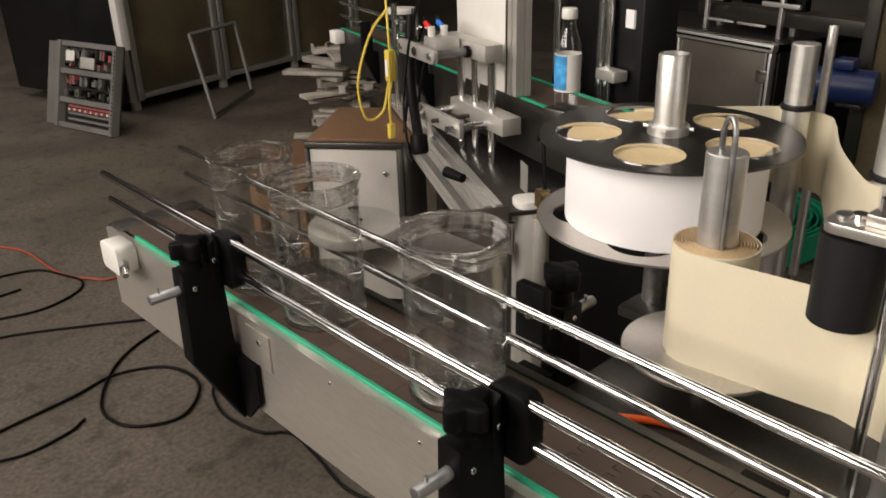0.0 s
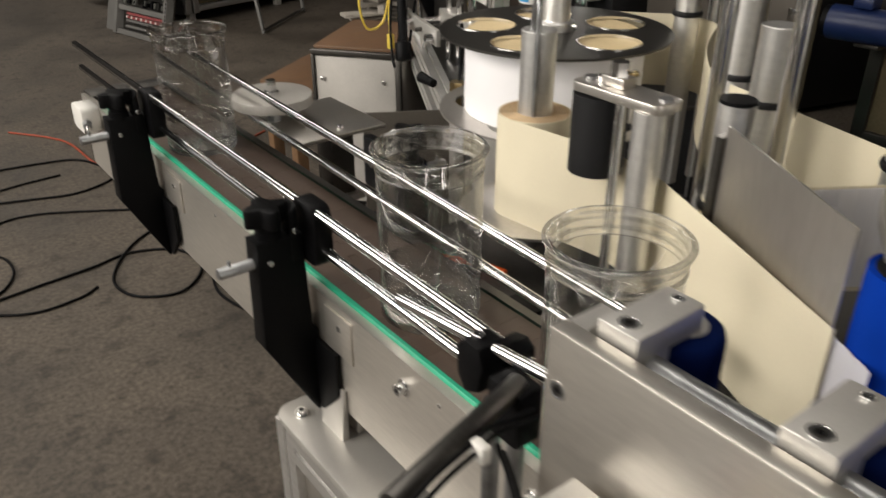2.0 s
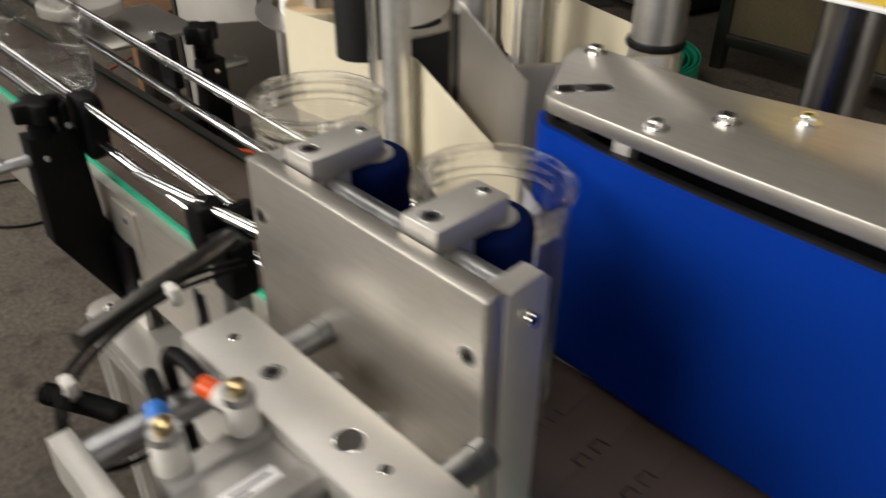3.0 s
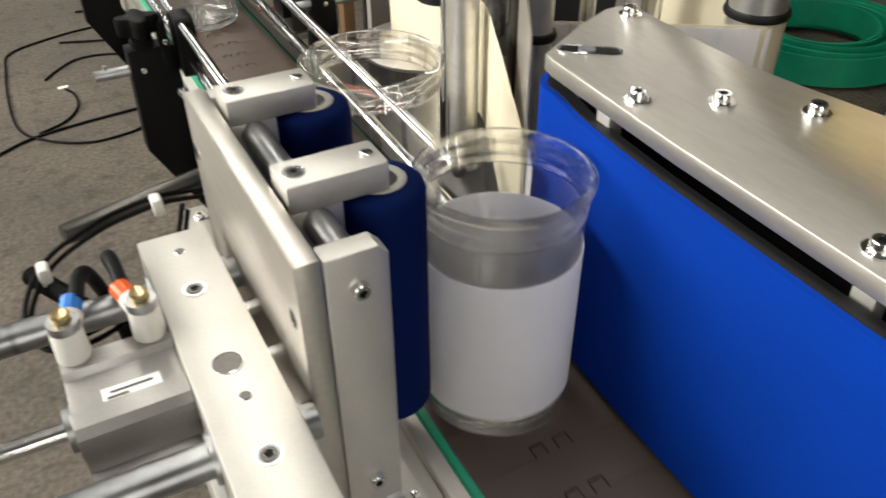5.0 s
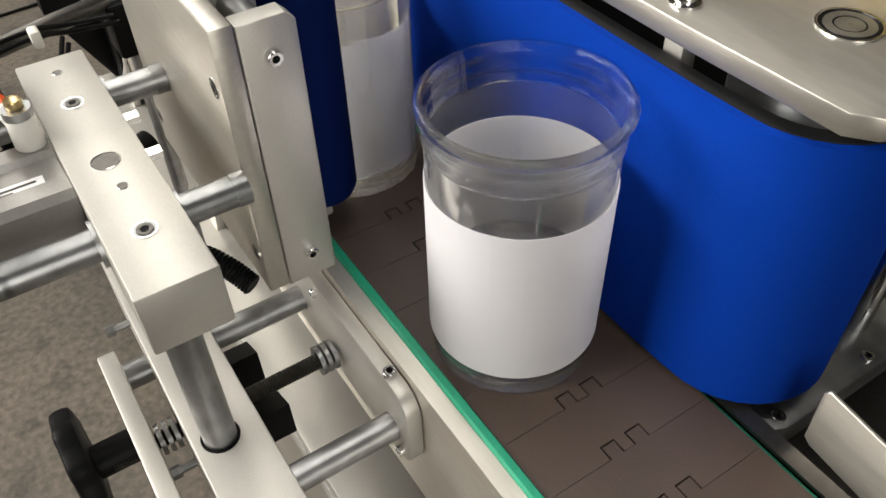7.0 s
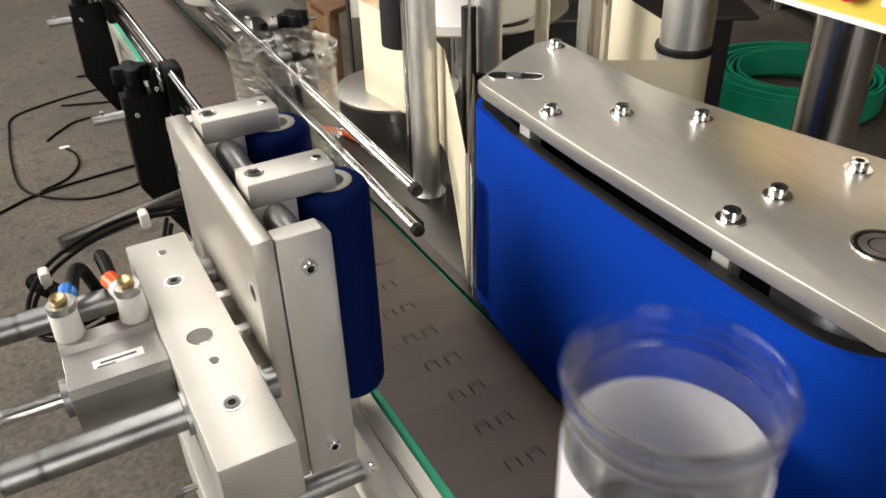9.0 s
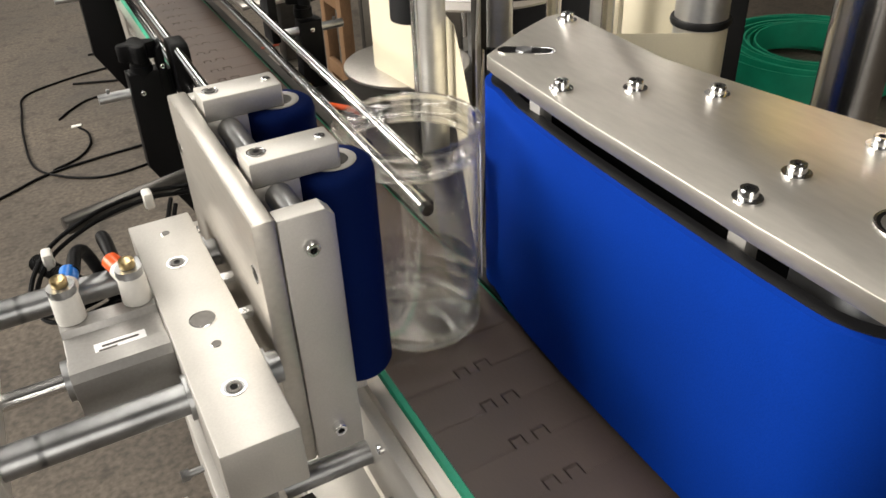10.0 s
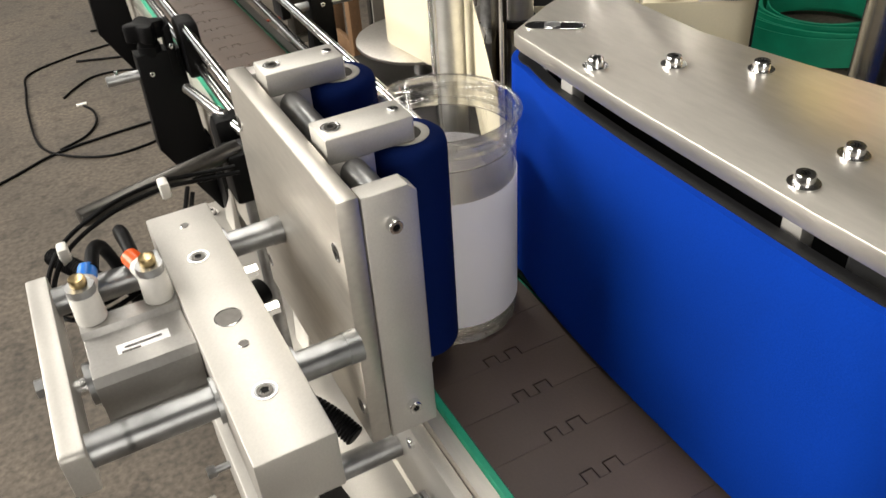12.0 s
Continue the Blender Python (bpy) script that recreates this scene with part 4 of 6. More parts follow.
def label_roll():
    """The supply reel: white label roll between two discs on a spindle."""
    cx, cy = 1.010, 0.376
    t = thing("label_reel", "white label roll between dark steel discs on a bright spindle", "label reel", (cx, cy, 0.765))
    holes = [(cx + 0.1 * math.cos(radians(200 + 72 * k)), cy + 0.1 * math.sin(radians(200 + 72 * k))) for k in range(5)]
    for z, rim, label in ((0.9515, 0.164, "dark steel disc with five round holes"), (0.8380, 0.164, "steel lower disc")):
        bm = bmesh.new()
        for hx, hy in holes:
            sector(bm, (cx, cy), math.atan2(hy - cy, hx - cx), rim, z, z + 0.003)
        bmesh.ops.remove_doubles(bm, verts=bm.verts, dist=0.0001)
        d = part("disc", bm, DARK_STEEL if z > 0.9 else STEEL, t, label, smooth=25)
        for hx, hy in holes:
            if z < 0.9:
                continue
            q = (Vector((hx, hy)) - Vector((cx, cy))).normalized() * 0.1
            part("hole_rim", lathe(bmesh.new(), [(0.0425, 0), (0.0425, 0.0042), (0.0435, 0.0042), (0.0435, 0)], (cx + q.x, cy + q.y, z), 40), CHROME, d)
    part("roll", lathe(bmesh.new(), [(0.038, 0.0), (0.1275, 0.0), (0.1275, 0.108), (0.038, 0.108)], (cx, cy, 0.8415), 96), PAPER, t, "roll of white labels")
    part("roll_top", lathe(bmesh.new(), [(0.039, 0.0), (0.1265, 0.0), (0.1265, 0.0012), (0.039, 0.0012)], (cx, cy, 0.9494), 96), ROLL_TOP, t, "cream wound edge of the roll")
    part("spindle", lathe(bmesh.new(), [(0.0165, 0.0), (0.0195, 0.0), (0.0195, 0.099), (0.0185, 0.101), (0.0165, 0.101), (0.0165, 0.02)], (cx, cy, 0.9545), 40), BRUSHED, t, "bright spindle tube")
    part("spindle_inside", rod((cx, cy, 1.03), (cx, cy, 1.032), 0.0165, 30), BLACK, t)
    part("hub", lathe(bmesh.new(), [(0.0195, 0), (0.0265, 0), (0.0265, 0.011), (0.0245, 0.013), (0.0195, 0.013)], (cx, cy, 0.9546), 36), BRUSHED, t)
    for a in (20, 110, 200, 290):
        u = Vector((math.cos(radians(a)), math.sin(radians(a)), 0))
        part("hub_screw", rod(Vector((cx, cy, 0.962)) + u * 0.026, Vector((cx, cy, 0.962)) + u * 0.032, 0.003, 8), BRUSHED, t)
    part("axle", rod((cx, cy, 0.60), (cx, cy, 0.838), 0.016, 24), DULL_ROD, t)
    part("arm", boxed(0.96, 1.06, 0.20, 0.40, 0.70, 0.715, bevel=0.002), DARK_STEEL, t)
    part("arm_post", boxed(0.985, 1.035, 0.205, 0.235, 0.58, 0.70, bevel=0.002), DARK_STEEL, t)


label_roll()


def rewind_roll():
    x, y = 0.790, 0.180
    t = thing("liner_rewind", "wound cream backing paper on an aluminium mandrel", "paper roll", (x, y, 0.80))
    part("platter", rod((x, y, 0.808), (x, y, 0.8125), 0.083, 56, bevel=0.0008), STEEL, t, "round steel platter")
    part("mandrel", lathe(bmesh.new(), [(0.001, 0), (0.0192, 0), (0.0192, 0.207), (0.0182, 0.208), (0.001, 0.208)], (x, y, 0.8125), 40), BRUSHED, t, "aluminium mandrel")
    part("groove", boxed(x - 0.0165, x - 0.0125, y - 0.0145, y - 0.0110, 0.93, 1.0202), BLACK, t)
    bm = bmesh.new()
    spiral = []
    for i in range(420):
        a = 2 * math.pi * i / 60
        wob = 1 + 0.006 * math.sin(3 * a) + 0.004 * math.sin(5.3 * a)
        r = (0.0198 + 0.0200 * i / 419) * wob
        spiral.append((x + r * math.cos(a - 1.2), y + r * math.sin(a - 1.2)))
    ribbon(bm, spiral, 0.8145, 0.9305, 0.0011)
    part("wound_paper", bm, ROLL_EDGE, t, "brownish wound paper turns")
    part("outer_turn", lathe(bmesh.new(), [(0.0400, 0), (0.0412, 0), (0.0412, 0.116), (0.0400, 0.116)], (x, y, 0.8140), 64), LINER, t, "cream outer turn")
    # bent wire that locks the paper
    part("lock_wire", tube(bmesh.new(), [(x - 0.0150, y - 0.0135, 0.93), (x - 0.0150, y - 0.0135, 1.02), (x - 0.0140, y - 0.0120, 1.046), (x - 0.0110, y - 0.0060, 1.055), (x - 0.0080, y + 0.0010, 1.046), (x - 0.0070, y + 0.0030, 1.02)], 0.0027, 10), DULL_ROD, t, "bent wire hook")
    part("axle", rod((x, y, 0.764), (x, y, 0.808), 0.012, 20), DULL_ROD, t)


rewind_roll()


def pinch_unit():
    t = thing("pinch_roller_unit", "black rubber pinch roller on an aluminium lever and posts", "pinch roller", (0.73, 0.0, 0.764))
    bx, by = 0.738, 0.040
    part("rubber_roller", lathe(bmesh.new(), [(0.006, 0), (0.0262, 0), (0.0262, 0.076), (0.006, 0.076)], (bx, by, 0.920), 44), RUBBER, t, "black rubber roller")
    part("axle", rod((bx, by, 0.915), (bx, by, 1.012), 0.006, 16), CHROME, t)
    lev = prism(bmesh.new(), rounded(0.715, 0.752, -0.044, 0.060, 0.010), 0.9985, 1.0075, "z", 0.001)
    part("lever", lev, STEEL, t, "bright aluminium lever")
    part("lever_block", boxed(0.726, 0.744, 0.006, 0.032, 1.0075, 1.017, bevel=0.001), STEEL, t)
    for hy in (-0.036, 0.050):
        part("lever_bolt", rod((0.733, hy, 1.0075), (0.733, hy, 1.0105), 0.006, 20), DULL_ROD, t)
    part("lever_nut", rod((0.734, 0.018, 1.017), (0.734, 0.018, 1.030), 0.0085, 6), CHROME, t)
    part("lever_screw", rod((0.744, 0.018, 1.015), (0.757, 0.018, 1.015), 0.0035, 12), BRASS, t)
    part("post", lathe(bmesh.new(), [(0.001, 0), (0.0140, 0), (0.0140, 0.2345), (0.001, 0.2345)], (0.726, -0.0265, 0.764), 36), BRUSHED, t, "aluminium post")
    part("guide_rod", rod((0.721, 0.002, 0.764), (0.721, 0.002, 0.9985), 0.0048, 18), CHROME, t)
    part("post_ring", lathe(bmesh.new(), [(0.014, 0), (0.020, 0), (0.020, 0.004), (0.014, 0.004)], (0.726, -0.0265, 0.764), 30), CHROME, t)


pinch_unit()
roller("web_roller", "aluminium web roller with black end cap", 0.770, -0.080, 0.0155, 0.802, 1.011, ring=0.918, cap=True)
roller("web_roller", "aluminium web roller with rubber ring", 1.092, 0.128, 0.0220, 0.70, 1.028, ring=0.932)
roller("web_roller", "aluminium web roller with rubber ring", 0.985, 0.020, 0.0200, 0.80, 1.028, ring=0.945)
roller("web_roller", "tall aluminium web roller with rubber ring", 1.203, 0.298, 0.0180, 0.70, 1.050, ring=0.966)
roller("web_roller", "slim aluminium web roller", 1.250, 0.285, 0.0065, 0.70, 1.068)
roller("web_roller", "tall aluminium web roller with rubber ring", 0.965, -0.154, 0.0265, 0.80, 1.16, ring=0.929)


def tall_post(x, y, r, z0, z1, label):
    whole("machine_post", rod((x, y, z0), (x, y, z1), r, 24), CHROME, label, "post", group="machine posts")


tall_post(0.925, 0.045, 0.0090, 0.764, 1.32, "tall polished steel post of the labeller")
tall_post(0.958, -0.020, 0.0100, 0.764, 1.32, "tall polished steel post of the labeller")
tall_post(0.948, -0.345, 0.026, 0.764, 1.022, "thick dark polished column below the control box")


def peel_plate():
    t = thing("peel_plate", "grey steel peel plate at the wrap belt's start", "peel plate", (0.70, -0.17, 0.79))
    a, b = Vector((0.7425, -0.094)), Vector((0.6475, -0.2525))
    n = Vector((b.y - a.y, a.x - b.x)).normalized() * 0.0012
    out = [tuple(a + n), tuple(b + n * 0.5), tuple(b - n * 0.5), tuple(a - n)]
    part("plate", prism(bmesh.new(), out, 0.800, 1.0, "z"), STEEL, t, "grey steel plate")
    part("edge_bar", prism(bmesh.new(), rounded(0.738, 0.752, -0.092, -0.084, 0.002), 0.764, 0.99, "z"), DARK_STEEL, t)
    part("foot", boxed(0.725, 0.76, -0.10, -0.07, 0.764, 0.80, bevel=0.001), DARK_STEEL, t)


peel_plate()

# the web: in plan, from the peel edge back to the reel (feed), and on to the rewind roll (return)
PEEL = (0.6465, -0.2550)
FEED = [PEEL, (0.7445, -0.0950), (0.756, -0.0715), (0.776, -0.065), (0.955, -0.180), (0.989, -0.166), (1.0690, 0.115), (1.088, 0.166), (1.185, 0.236), (1.236, 0.292), (1.210, 0.362), (1.085, 0.477)]


def web():
    t = thing("label_web", "cream label backing paper running over the rollers", "paper web", (0.8, 0.0, WEB0))
    feed = [PEEL, (0.7448, -0.0962)] + arc(0.770, -0.080, 0.0162, 148, 69, 6) + arc(0.965, -0.154, 0.0272, 249, 333, 8) + [tuple(q.xy) for q in smooth_path([(1.035, 0.000, 0), (1.0690, 0.115, 0), (1.0705, 0.135, 0), (1.088, 0.166, 0), (1.128, 0.205, 0), (1.185, 0.236, 0), (1.222, 0.258, 0), (1.236, 0.292, 0), (1.234, 0.332, 0), (1.210, 0.362, 0), (1.150, 0.425, 0), (1.085, 0.4785, 0)], 6)]
    band = ribbon(bmesh.new(), feed, WEB0, WEB1)
    for v in band.verts:
        v.co.z += 0.030 * min(max((v.co.y - 0.15) / 0.08, 0), 1) if v.co.y > 0.15 else 0
    part("feed_web", band, LINER, t, "cream web with labels")
    back = [PEEL, (0.6440, -0.2545), (0.6990, -0.138), (0.7480, -0.032)] + arc(0.738, 0.040, 0.0268, -20, 7, 5) + [(0.7565, 0.109)] + arc(0.790, 0.180, 0.0422, 187, 150, 6)
    part("return_web", ribbon(bmesh.new(), back, WEB0, 0.9300), LINER, t, "cream empty backing paper")


web()


def control_box():
    t = thing("control_box", "yellow control box with red button and white rim", "control box", (0.95, -0.40, 1.0222))
    part("case", boxed(0.900, 1.08, -0.50, -0.31, 1.0262, 1.09, bevel=0.003), YELLOW, t, "yellow painted case")
    part("base_rim", boxed(0.898, 1.082, -0.502, -0.308, 1.0222, 1.0260, bevel=0.001), PAPER, t, "white bottom rim")
    part("button", rod((0.8999, -0.375, 1.052), (0.890, -0.375, 1.052), 0.014, 28, bevel=0.002), RED, t, "red push button")
    part("face", boxed(0.8975, 0.8998, -0.46, -0.40, 1.040, 1.080), PAPER, t, "white front label")
    for z in (1.046, 1.062):
        part("printed_bar", boxed(0.8967, 0.8974, -0.45, -0.41, z, z + 0.006), RED, t)


control_box()


# ---------------------------------------------------------------- floor cables, hoses
def cable(label, points, r, mat, name="floor_cable", category="cable"):
    return whole(name, tube(bmesh.new(), points, r, 8, 10), mat, label, category, smooth=60)


R = 0.0045
def on_floor(*points):
    return [(x, y, R) for x, y in points]


cable("black cable lying in a loop on the floor", on_floor((-0.25, 1.54), (0.135, 1.761), (0.272, 1.845), (0.43, 1.880), (0.625, 1.904), (0.757, 1.930), (0.884, 1.858), (0.902, 1.711), (0.80, 1.605), (0.69, 1.650), (0.655, 1.750), (0.690, 1.860), (0.79, 1.990), (0.93, 2.075), (1.15, 2.13)), R, BLACK)
cable("black cable lying in a wide bend on the floor", on_floor((0.75, 2.72), (0.597, 2.707), (0.439, 2.669), (0.274, 2.578), (0.247, 2.414), (0.235, 2.177), (0.246, 1.931), (0.318, 1.811), (0.43, 1.738), (0.552, 1.746), (0.610, 1.778)), 0.004, BLACK)
cable("thin black cable end lying on the floor", on_floor((0.362, 2.272), (0.409, 2.339), (0.488, 2.408), (0.601, 2.398), (0.78, 2.30), (1.0, 2.16)), 0.004, BLACK)
cable("black cable end with a pale tip on the floor", on_floor((0.30, 1.868), (0.383, 1.918), (0.431, 2.003), (0.436, 2.101), (0.414, 2.165)), 0.004, BLACK)
cable("black cable running under the conveyor", on_floor((0.955, 1.760), (0.935, 1.690), (0.904, 1.632), (0.880, 1.525), (0.905, 1.400), (0.960, 1.335), (0.952, 1.213), (0.934, 1.058), (0.99, 0.90)), 0.004, BLACK)
cable("faded red air hose lying on the floor", on_floor((0.70, 3.35), (0.819, 3.184), (0.875, 3.041), (0.895, 2.760), (0.958, 2.626), (1.036, 2.565), (1.35, 2.58), (1.6, 2.7)), 0.0045, RUST)
cable("black cable bending beside the red hose on the floor", on_floor((0.45, 2.60), (0.612, 2.542), (0.750, 2.505), (0.880, 2.550), (0.927, 2.628), (0.905, 2.715), (0.845, 2.844), (0.71, 2.889), (0.55, 2.91)), 0.0045, BLACK)
whole("paper_scrap", boxed(0.392, 0.426, 2.178, 2.194, 0.0, 0.005, bevel=0.001), WHITE_PLASTIC, "small pale scrap lying on the floor", "scrap")
cable("short red air hose lying on the deck", [(0.667, 0.225, 0.769), (0.685, 0.200, 0.769), (0.703, 0.173, 0.769), (0.715, 0.135, 0.769)], 0.0042, ORANGE, "air_hose", "hose")


def sensor_rod():
    """The slanting rod that carries the sensor and its cable."""
    t = thing("sensor_arm", "grey rod with cable ties and a black sensor lead", "sensor arm", (0.40, -0.17, 0.7))
    part("rod", rod((0.347, -0.186, 0.905), (0.470, -0.150, 0.905), 0.0068, 18, bevel=0.001), DARK_STEEL, t, "dark grey steel rod")
    part("clamp", boxed(0.458, 0.480, -0.163, -0.133, 0.862, 0.905, bevel=0.003), BLACK, t, "black clamp")
    part("post", rod((0.472, -0.148, 0.637), (0.472, -0.148, 0.866), 0.006, 16), DULL_ROD, t)
    lead = [(0.462, -0.178, 0.900), (0.43, -0.176, 0.902), (0.406, -0.187, 0.910), (0.37, -0.195, 0.908), (0.335, -0.205, 0.896), (0.318, -0.232, 0.885), (0.322, -0.262, 0.882), (0.350, -0.272, 0.886), (0.385, -0.252, 0.888), (0.412, -0.215, 0.893), (0.424, -0.188, 0.900)]
    part("lead", tube(bmesh.new(), lead, 0.0017, 8), BLACK, t, "black sensor lead")
    part("lead", tube(bmesh.new(), [(p[0] - 0.002, p[1] + 0.003, p[2] + 0.004) for p in lead], 0.0017, 8), BLACK, t, "black sensor lead")
    for x, y, z in ((0.406, -0.188, 0.9105), (0.331, -0.207, 0.895)):
        part("cable_tie", boxed(x - 0.0035, x + 0.0035, y - 0.007, y + 0.005, z - 0.006, z + 0.007, bevel=0.002), WHITE_PLASTIC, t, "white cable tie")
    part("air_hose", tube(bmesh.new(), [(0.347, -0.298, 0.935), (0.351, -0.280, 0.936), (0.356, -0.266, 0.926), (0.362, -0.258, 0.895), (0.366, -0.256, 0.85), (0.366, -0.258, 0.78)], 0.0040, 10), BLACK, t, "black air hose")
    part("air_hose", tube(bmesh.new(), [(0.370, -0.298, 0.935), (0.369, -0.278, 0.938), (0.368, -0.262, 0.930), (0.372, -0.250, 0.895), (0.376, -0.247, 0.85), (0.376, -0.250, 0.78)], 0.0040, 10), BLACK, t, "black air hose")
    part("ribbed_tube", tube(bmesh.new(), [(0.322, -0.188, 0.884), (0.329, -0.203, 0.885), (0.337, -0.219, 0.886), (0.346, -0.238, 0.886)], 0.0058, 12, 14, 0.12), BLACK, t, "ribbed black tube end")
    part("coil_lead", tube(bmesh.new(), [(0.425, -0.335, 0.822), (0.438, -0.360, 0.830), (0.448, -0.376, 0.826), (0.455, -0.390, 0.820)], 0.0062, 12, 14, 0.18), BLACK, t, "ribbed black conduit")
    part("sensor", rod((0.424, -0.290, 0.868), (0.440, -0.282, 0.868), 0.009, 16), BLACK, t, "black sensor head")
    part("sensor_stem", rod((0.432, -0.286, 0.80), (0.432, -0.286, 0.866), 0.003, 10), BRASS, t)


sensor_rod()


# ---------------------------------------------------------------- jars, labels, belt
JAR_R = 0.0482
JAR_X, PRESS_X = 0.5745, 0.5775
PRESS_Y = -0.2910
JAR_UP = 0.0040


def jar(y):
    t = thing("jar", "clear plastic jar with threaded rim and water in its bottom third", "jar", (JAR_X, y, BELT_Z), group="jars on the conveyor")
    r = JAR_R
    wall = [(r, 0.010), (r, 0.1415 + JAR_UP), (r - 0.0016, 0.1415 + JAR_UP), (r - 0.0016, 0.010)]
    part("wall", lathe(bmesh.new(), wall, (JAR_X, y, BELT_Z), 96), JAR, t, smooth=50)
    base = [(0.0005, 0.003), (r - 0.014, 0.0028), (r - 0.009, 0.0003), (r - 0.0025, 0.0002), (r - 0.0006, 0.0022), (r, 0.010), (r - 0.0016, 0.010), (r - 0.0045, 0.0062), (r - 0.009, 0.0052), (0.0005, 0.0060)]
    part("base", lathe(bmesh.new(), base, (JAR_X, y, BELT_Z), 96), JAR_THICK, t, "thick clear base", smooth=50)
    rim = [(r, 0.1416), (r + 0.0004, 0.1430), (r + 0.0012, 0.1445), (r + 0.0012, 0.1460), (r + 0.0002, 0.1475), (r + 0.0002, 0.1512), (r + 0.0010, 0.1525), (r + 0.0010, 0.1540), (r + 0.0003, 0.1558), (r + 0.0006, 0.1585), (r + 0.0040, 0.1604), (r + 0.0044, 0.1622), (r + 0.0026, 0.1638), (r - 0.0006, 0.1638), (r - 0.0016, 0.1620), (r - 0.0016, 0.1416)]
    part("rim", lathe(bmesh.new(), rim, (JAR_X, y, BELT_Z + JAR_UP), 96), JAR_RIM, t, "threaded clear rim", smooth=50)
    w = r - 0.0019
    part("water", lathe(bmesh.new(), [(0.0004, 0.0066), (r - 0.009, 0.0062), (w - 0.002, 0.0085), (w, 0.0115), (w, 0.0485), (w - 0.0012, 0.0472), (0.0004, 0.0470)], (JAR_X, y, BELT_Z), 80), WATER, t, "shallow clear water", smooth=60)
    part("mould_mark", boxed(JAR_X - 0.003, JAR_X + 0.004, y + r - 0.0022, y + r - 0.0017, BELT_Z + 0.144, BELT_Z + 0.1452), JAR_RIM, t)
    return t


STRIPS = 18
LABEL_R = JAR_R + 0.0004
STEP = 2 * math.pi * LABEL_R / STRIPS


def label():
    t = thing("jar_label", "plain white paper label wrapped round the jar", "label", (JAR_X, PRESS_Y, BELT_Z + 0.018), group="jar labels")
    half = STEP / 2 / LABEL_R
    bm = bmesh.new()
    n, h = 6, 0.1045
    rows = []
    for i in range(n + 1):
        a = -half + 2 * half * i / n
        rows.append([bm.verts.new((q * math.cos(a) - LABEL_R, q * math.sin(a), z)) for q, z in ((LABEL_R, 0), (LABEL_R, h), (LABEL_R + 0.0003, h), (LABEL_R + 0.0003, 0))])
    for a, b in zip(rows, rows[1:]):
        for k in range(4):
            bm.faces.new((a[k], a[(k + 1) % 4], b[(k + 1) % 4], b[k]))
    bm.faces.new(rows[0]), bm.faces.new(rows[-1])
    me = mesh_of("label_strip", bm, LABEL_PAPER, 50)
    strips = []
    for k in range(STRIPS):
        s = new("label_strip", me)
        s.parent = t
        strips.append(s)
    return t, strips


JARS = [jar(0.321), jar(0.541), jar(0.671)]
LABELS = [label() for _ in JARS]

PITCH = 0.0381
ROLL_R = 0.0475
TOP_RUN = 0.953 - (NEAR_END + 0.05)


def belt():
    t = thing("slat_belt", "brown plastic slat chain of the conveyor", "conveyor belt", (MID_X, 0, BELT_Z))
    w, p, g = (BELT_X1 - BELT_X0) / 2, PITCH / 2, 0.00016
    k = 0.0005
    tabs = [(-0.0135, -0.0045), (0.0035, 0.0135)]
    d = 0.0085
    lead, trail = [(-w, -p + g)], [(-w, p - g)]
    for a, b in tabs:
        lead += [(a - k, -p + g), (a - k, -p + k + d), (b + k, -p + k + d), (b + k, -p + g)]
        trail += [(a + k, p - g), (a + k, p - k + d), (b - k, p - k + d), (b - k, p - g)]
    lead.append((w, -p + g))
    trail.append((w, p - g))
    bm = prism(bmesh.new(), lead + trail[::-1], -0.0045, 0.0)
    bmesh.ops.triangulate(bm, faces=[f for f in bm.faces if len(f.verts) > 4])
    me = mesh_of("slat", bm, SLAT, 30)
    slats = []
    for k in range(-42, int(TOP_RUN / PITCH) + 1):
        s = new("slat", me)
        s.parent = t
        slats.append((s, k * PITCH + 0.0002))
    return t, slats


BELT, SLATS = belt()


